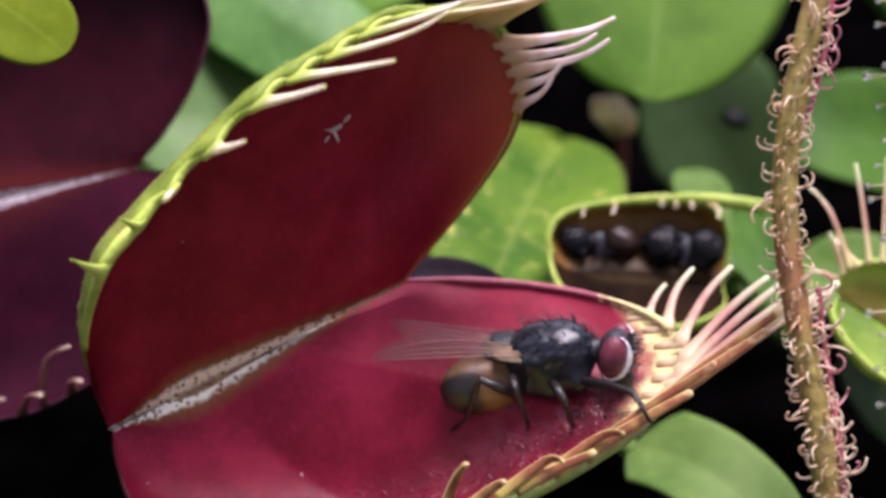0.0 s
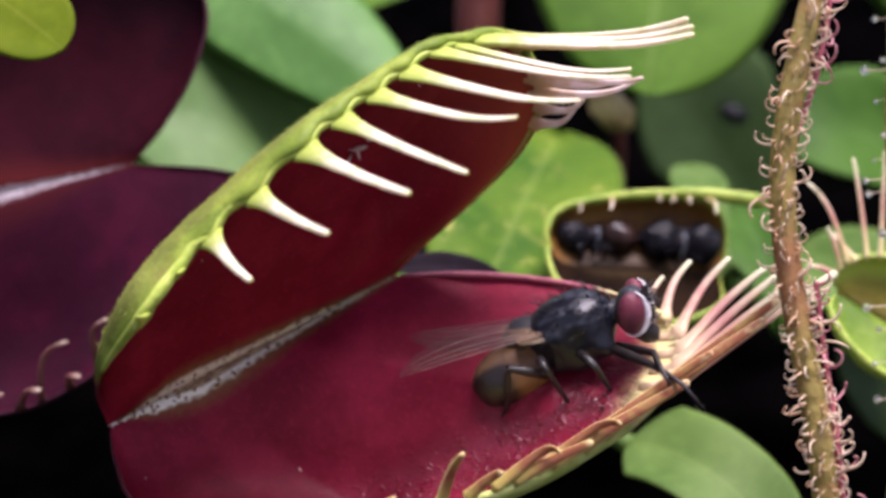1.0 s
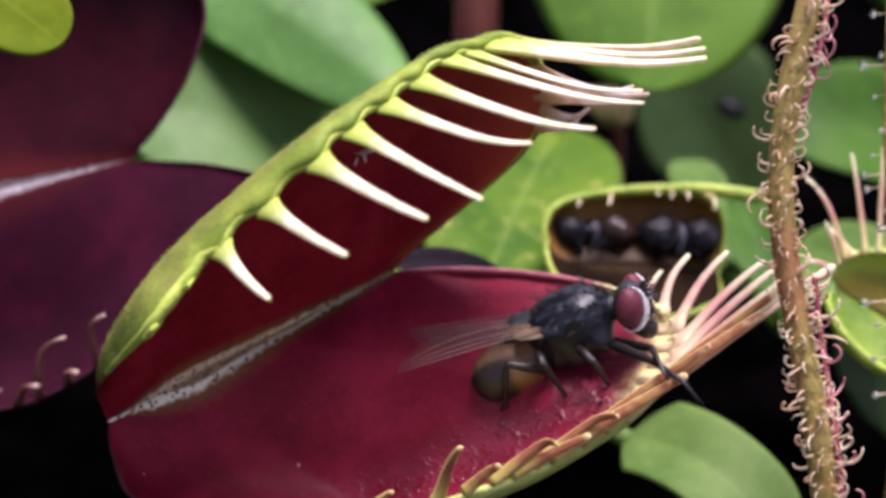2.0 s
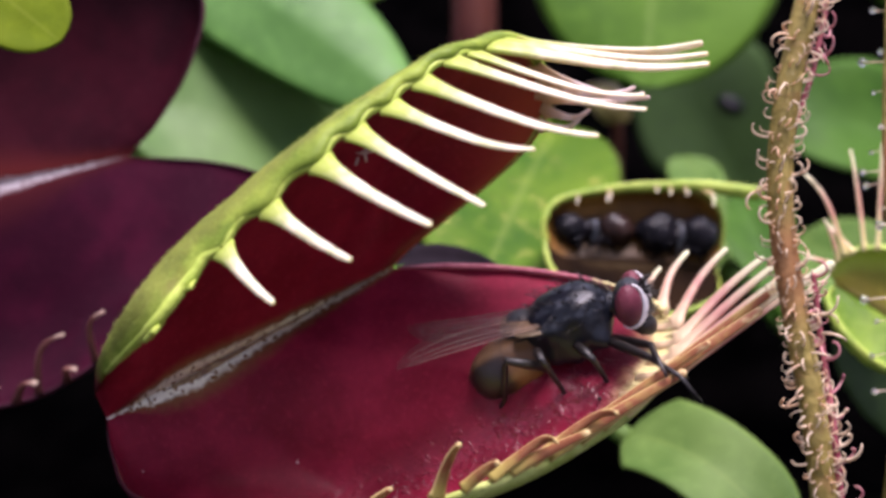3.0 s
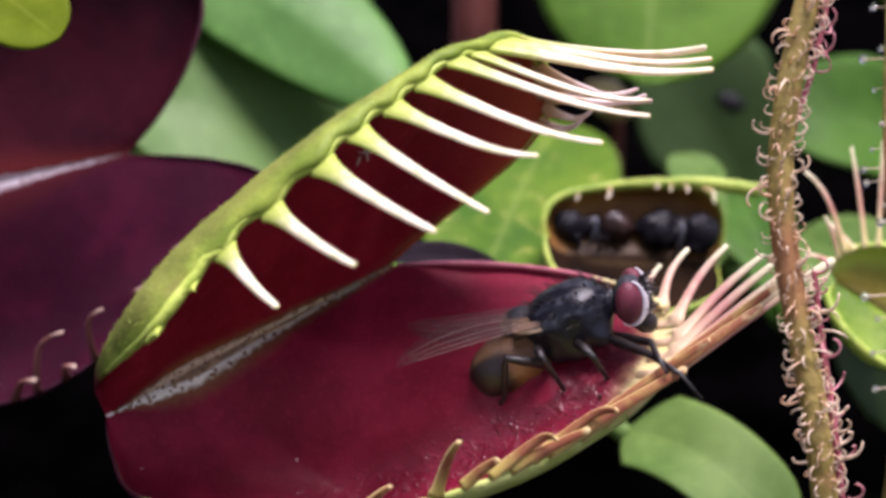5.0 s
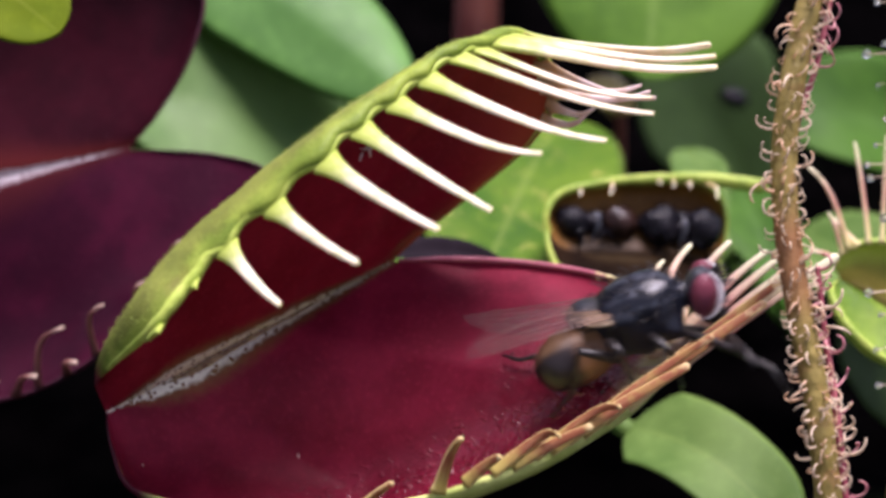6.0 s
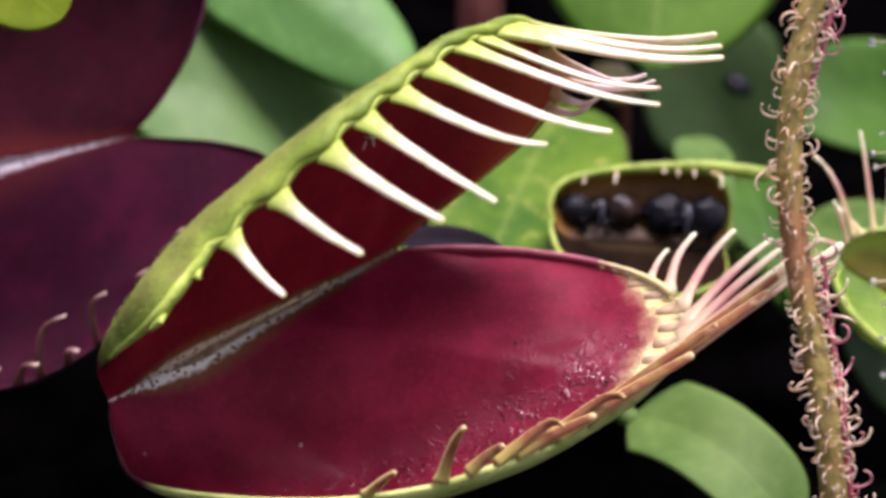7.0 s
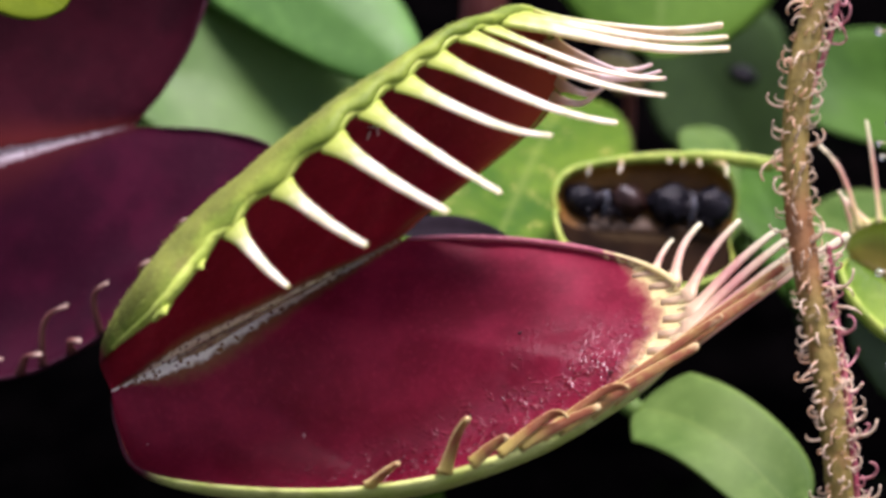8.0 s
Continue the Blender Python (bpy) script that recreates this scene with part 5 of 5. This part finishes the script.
        for lift in (0.008, -0.008):
            g = []
            for i in range(n + 1):
                x = i / n
                front = 0.28 * math.sin(math.pi * min(x * 1.05, 1)) ** 0.7
                back = -2.75 * (math.sin(math.pi * min(max(x ** 0.8, 0), 1)) ** 0.6) * (0.55 + 0.45 * x)
                g.append([bm.verts.new(root + along * x + across * (back + (front - back) * j / m) + nrm * (lift + 0.07 * math.sin(j * 1.9) * (1 - x) + 0.15 * math.sin(math.pi * x))) for j in range(m + 1)])
            grids.append(g)
        for g, flip in ((grids[0], False), (grids[1], True)):
            for i in range(n):
                for j in range(m):
                    q = [(i, j), (i + 1, j), (i + 1, j + 1), (i, j + 1)]
                    q = q[::-1] if flip else q
                    f = bm.faces.new([g[a][b] for a, b in q])
                    for loop, (a, b) in zip(f.loops, q):
                        loop[lay].uv = (a / n, b / m)
        wing = part("wing", bm, FLY_WING, ob, "clear brownish wing")
        for v in (0.98, 0.82, 0.62, 0.40):
            bm = bmesh.new()
            path = []
            for i in range(16):
                x = 0.02 + 0.93 * (i / 15) * (1 if v > 0.9 else 0.95)
                front = 0.28 * math.sin(math.pi * min(x * 1.05, 1)) ** 0.7
                back = -2.75 * (math.sin(math.pi * min(max(x ** 0.8, 0), 1)) ** 0.6) * (0.55 + 0.45 * x)
                path.append(root + along * x + across * (back + (front - back) * v) + nrm * (0.012 + 0.07 * math.sin(v * 19) * (1 - x) + 0.15 * math.sin(math.pi * x)))
            tube(bm, path, [0.026 - 0.017 * i / 15 for i in range(16)], 5, "tooth")
            part("vein", bm, FLY_VEIN, wing)
        bm = blob(bmesh.new(), root + along * 0.10 - across * 0.55 + Vector((0.12, 0, -0.22)), (1.0, 0.66, 0.16), Matrix((along.normalized(), across, nrm)).transposed().to_3x3(), 14, 8, 0.1)
        part("wing_scale", bm, FLY_PAD, ob, "cream wing base scale")
    # legs: hip, knee, ankle, toe
    legs = (
        ((-1.20, -1.20, -1.05), (-2.22, -2.26, 0.22), (-3.16, -1.72, -1.43), (-4.50, -0.72, -2.47)),
        ((-1.18, -1.56, -0.17), (-0.84, -2.54, -0.19), (-1.02, -1.39, -2.20), (-1.61, -0.12, -3.23)),
        ((0.21, -1.19, -0.64), (0.75, -1.99, -1.08), (0.61, -1.12, -2.51), (0.40, -0.14, -3.49)),
        ((0.93, -0.37, -0.98), (2.88, -2.50, -1.68), (4.04, -4.28, -2.11), (4.27, -4.20, -3.35)),
        ((0.64, 0.55, -1.25), (2.88, -1.59, -1.58), (3.42, -3.68, -1.52), (3.55, -4.10, -2.00)),
        ((-2.18, 0.48, -1.05), (-3.44, 0.49, -0.57), (-4.92, 0.66, -0.45), (-5.50, 1.06, -0.19)))
    for hip, knee, ankle, toe in legs:
        bm, fuzz = bmesh.new(), bmesh.new()
        hip, knee, ankle, toe = (Vector(q) for q in (hip, knee, ankle, toe))
        path = [hip, hip.lerp(knee, 0.5), knee, knee.lerp(ankle, 0.15), knee.lerp(ankle, 0.6), ankle, ankle.lerp(toe, 0.5), toe]
        tube(bm, path, [0.18, 0.20, 0.145, 0.125, 0.108, 0.088, 0.072, 0.058], 8, "tooth")
        for i in range(14):
            p = knee.lerp(ankle, i / 14) if i % 2 else ankle.lerp(toe, i / 14)
            d = Vector((rnd.uniform(-1, 1), rnd.uniform(-1, 1), rnd.uniform(-1, 0.4))).normalized() * 0.2 + (ankle - knee).normalized() * 0.1
            tube(fuzz, [p, p + d], [0.014, 0.005], 4, "tooth")
        leg = part("leg", bm, FLY_LEG, ob, pivot=hip)
        tagged(part("leg_hairs", fuzz, FLY_LEG, leg, pivot=hip), kind="stuff")
        LEGS.append((leg, hip, toe))
    return ob


FLY = fly()


def stance(at, ahead, up):
    x = Vector(ahead).normalized()
    z = (Vector(up) - x * Vector(up).dot(x)).normalized()
    m = Matrix((x, z.cross(x), z)).transposed().to_4x4()
    return Matrix.Translation(mm(*at)) @ m


# ---- what moves ----
def hinge(degrees, twist=0.0, shift=(0, 0, 0)):
    """The pose of a lobe in its plant's space, opened by degrees about the hinge."""
    turn = AXIS * radians(degrees) + Vector((0, 0, 1)) * radians(twist)
    return Matrix.Translation((Vector(HINGE_A) + Vector(shift) - world_at(TRAP)) * 0.001) @ Matrix.Rotation(turn.length, 4, turn)


OPENING = (  # seconds, degrees, twist, shift of the hinge's near end
    (0.0, 22.0, -4.2, (-0.14, 0.16, -0.03)), (0.2, 20.2, -3.8, (-0.12, 0.16, -0.03)), (0.4, 15.6, -1.9, (-0.15, 0.18, -0.03)), (0.7, 9.6, -0.5, (-0.11, 0.03, -0.04)),
    (1.0, 6.2, -0.4, (-0.05, 0.03, -0.03)), (1.5, 3.3, -0.2, (-0.02, 0, 0)), (2.2, 1.9, 0, (0, 0, 0)), (3.0, 1.0, 0, (0, 0, 0)), (3.5, 0.55, 0, (0, 0, 0)), (4.5, 0, 0, (0, 0, 0)), (6.0, -0.5, 0, (0, 0, 0)), (7.0, -0.85, 0, (0, 0, 0)), (8.0, -1.05, 0, (0, 0, 0)))


def lie_back(lobe, base, turn, share):
    """The pose of a tooth in its lobe's space, laid back by a share of its full turn."""
    return Matrix.Translation((Vector(base) - world_at(lobe)) * 0.001) @ Matrix.Rotation(radians(turn.length) * share, 4, turn)


def motions():
    walk(UPPER, [(t, hinge(-a, b, c)) for t, a, b, c in OPENING])
    for tooth, lobe, base, turn in BENT:
        walk(tooth, [(t, lie_back(lobe, base, turn, a / 22)) for t, a, b, c in OPENING])
    walk(LOWER, [(t, hinge(a)) for t, a in ((0.0, 1.6), (0.5, 0.9), (1.0, 0.5), (1.5, 0.2), (3.0, 0.0), (8.0, 0.0))])
    rest = stance((4.74, -1.93, -1.92), (0.87, -0.11, 0.48), (-0.31, 0.16, 0.93))
    low = stance((3.85, -2.40, -2.62), (0.94, -0.21, 0.26), (-0.16, 0.18, 0.97))
    for leg, hip, toe in LEGS[3:5]:
        way = low.to_3x3().inverted() @ Vector((2.26, -4.85, 1.2))
        drawn = (toe - hip).rotation_difference(way).to_matrix().to_4x4()
        still = Matrix.Translation(hip * 0.001)
        walk(leg, [(0.0, still @ drawn), (0.4, still @ drawn), (0.6, still), (8.0, still)])
    walk(FLY, [
        (0.0, low), (0.4, low), (0.6, rest), (5.9, rest),
        (6.0, stance((7.08, -3.43, -0.91), (0.91, -0.01, 0.42), (-0.32, 0.14, 0.94))),
        (6.067, stance((7.22, -3.18, -0.88), (0.87, 0.03, 0.50), (-0.38, 0.11, 0.92))),
        (6.133, stance((7.35, -3.15, -0.82), (0.87, 0.03, 0.50), (-0.38, 0.11, 0.92))),
        (6.2, stance((9.51, -0.35, 1.47), (0.53, 0.31, 0.79), (-0.81, -0.10, 0.57))),
        (6.3, stance((9.75, 0.34, 1.60), (0.10, 0.36, 0.93), (-0.97, -0.10, 0.18))),
        (6.4, stance((9.72, 0.34, 1.62), (0.11, 0.36, 0.93), (-0.97, -0.10, 0.18))),
        (6.5, stance((10.55, 1.35, 4.75), (0.30, 0.34, 0.88), (-0.88, -0.12, 0.46))),
        (6.6, stance((11.90, 3.73, 9.15), (0.43, 0.33, 0.84), (-0.88, -0.17, 0.44))),
        (6.7, stance((11.99, 3.71, 9.11), (0.39, 0.34, 0.86), (-0.88, -0.17, 0.44))),
        (6.8, stance((11.86, 3.63, 8.96), (0.35, 0.35, 0.87), (-0.88, -0.17, 0.44))),
        (6.9, stance((13.80, 7.86, 14.77), (0.45, 0.33, 0.83), (-0.30, -0.79, 0.53))),
        (8.0, stance((22.58, 31.29, 37.55), (0.45, 0.33, 0.83), (-0.30, -0.79, 0.53)))])


motions()
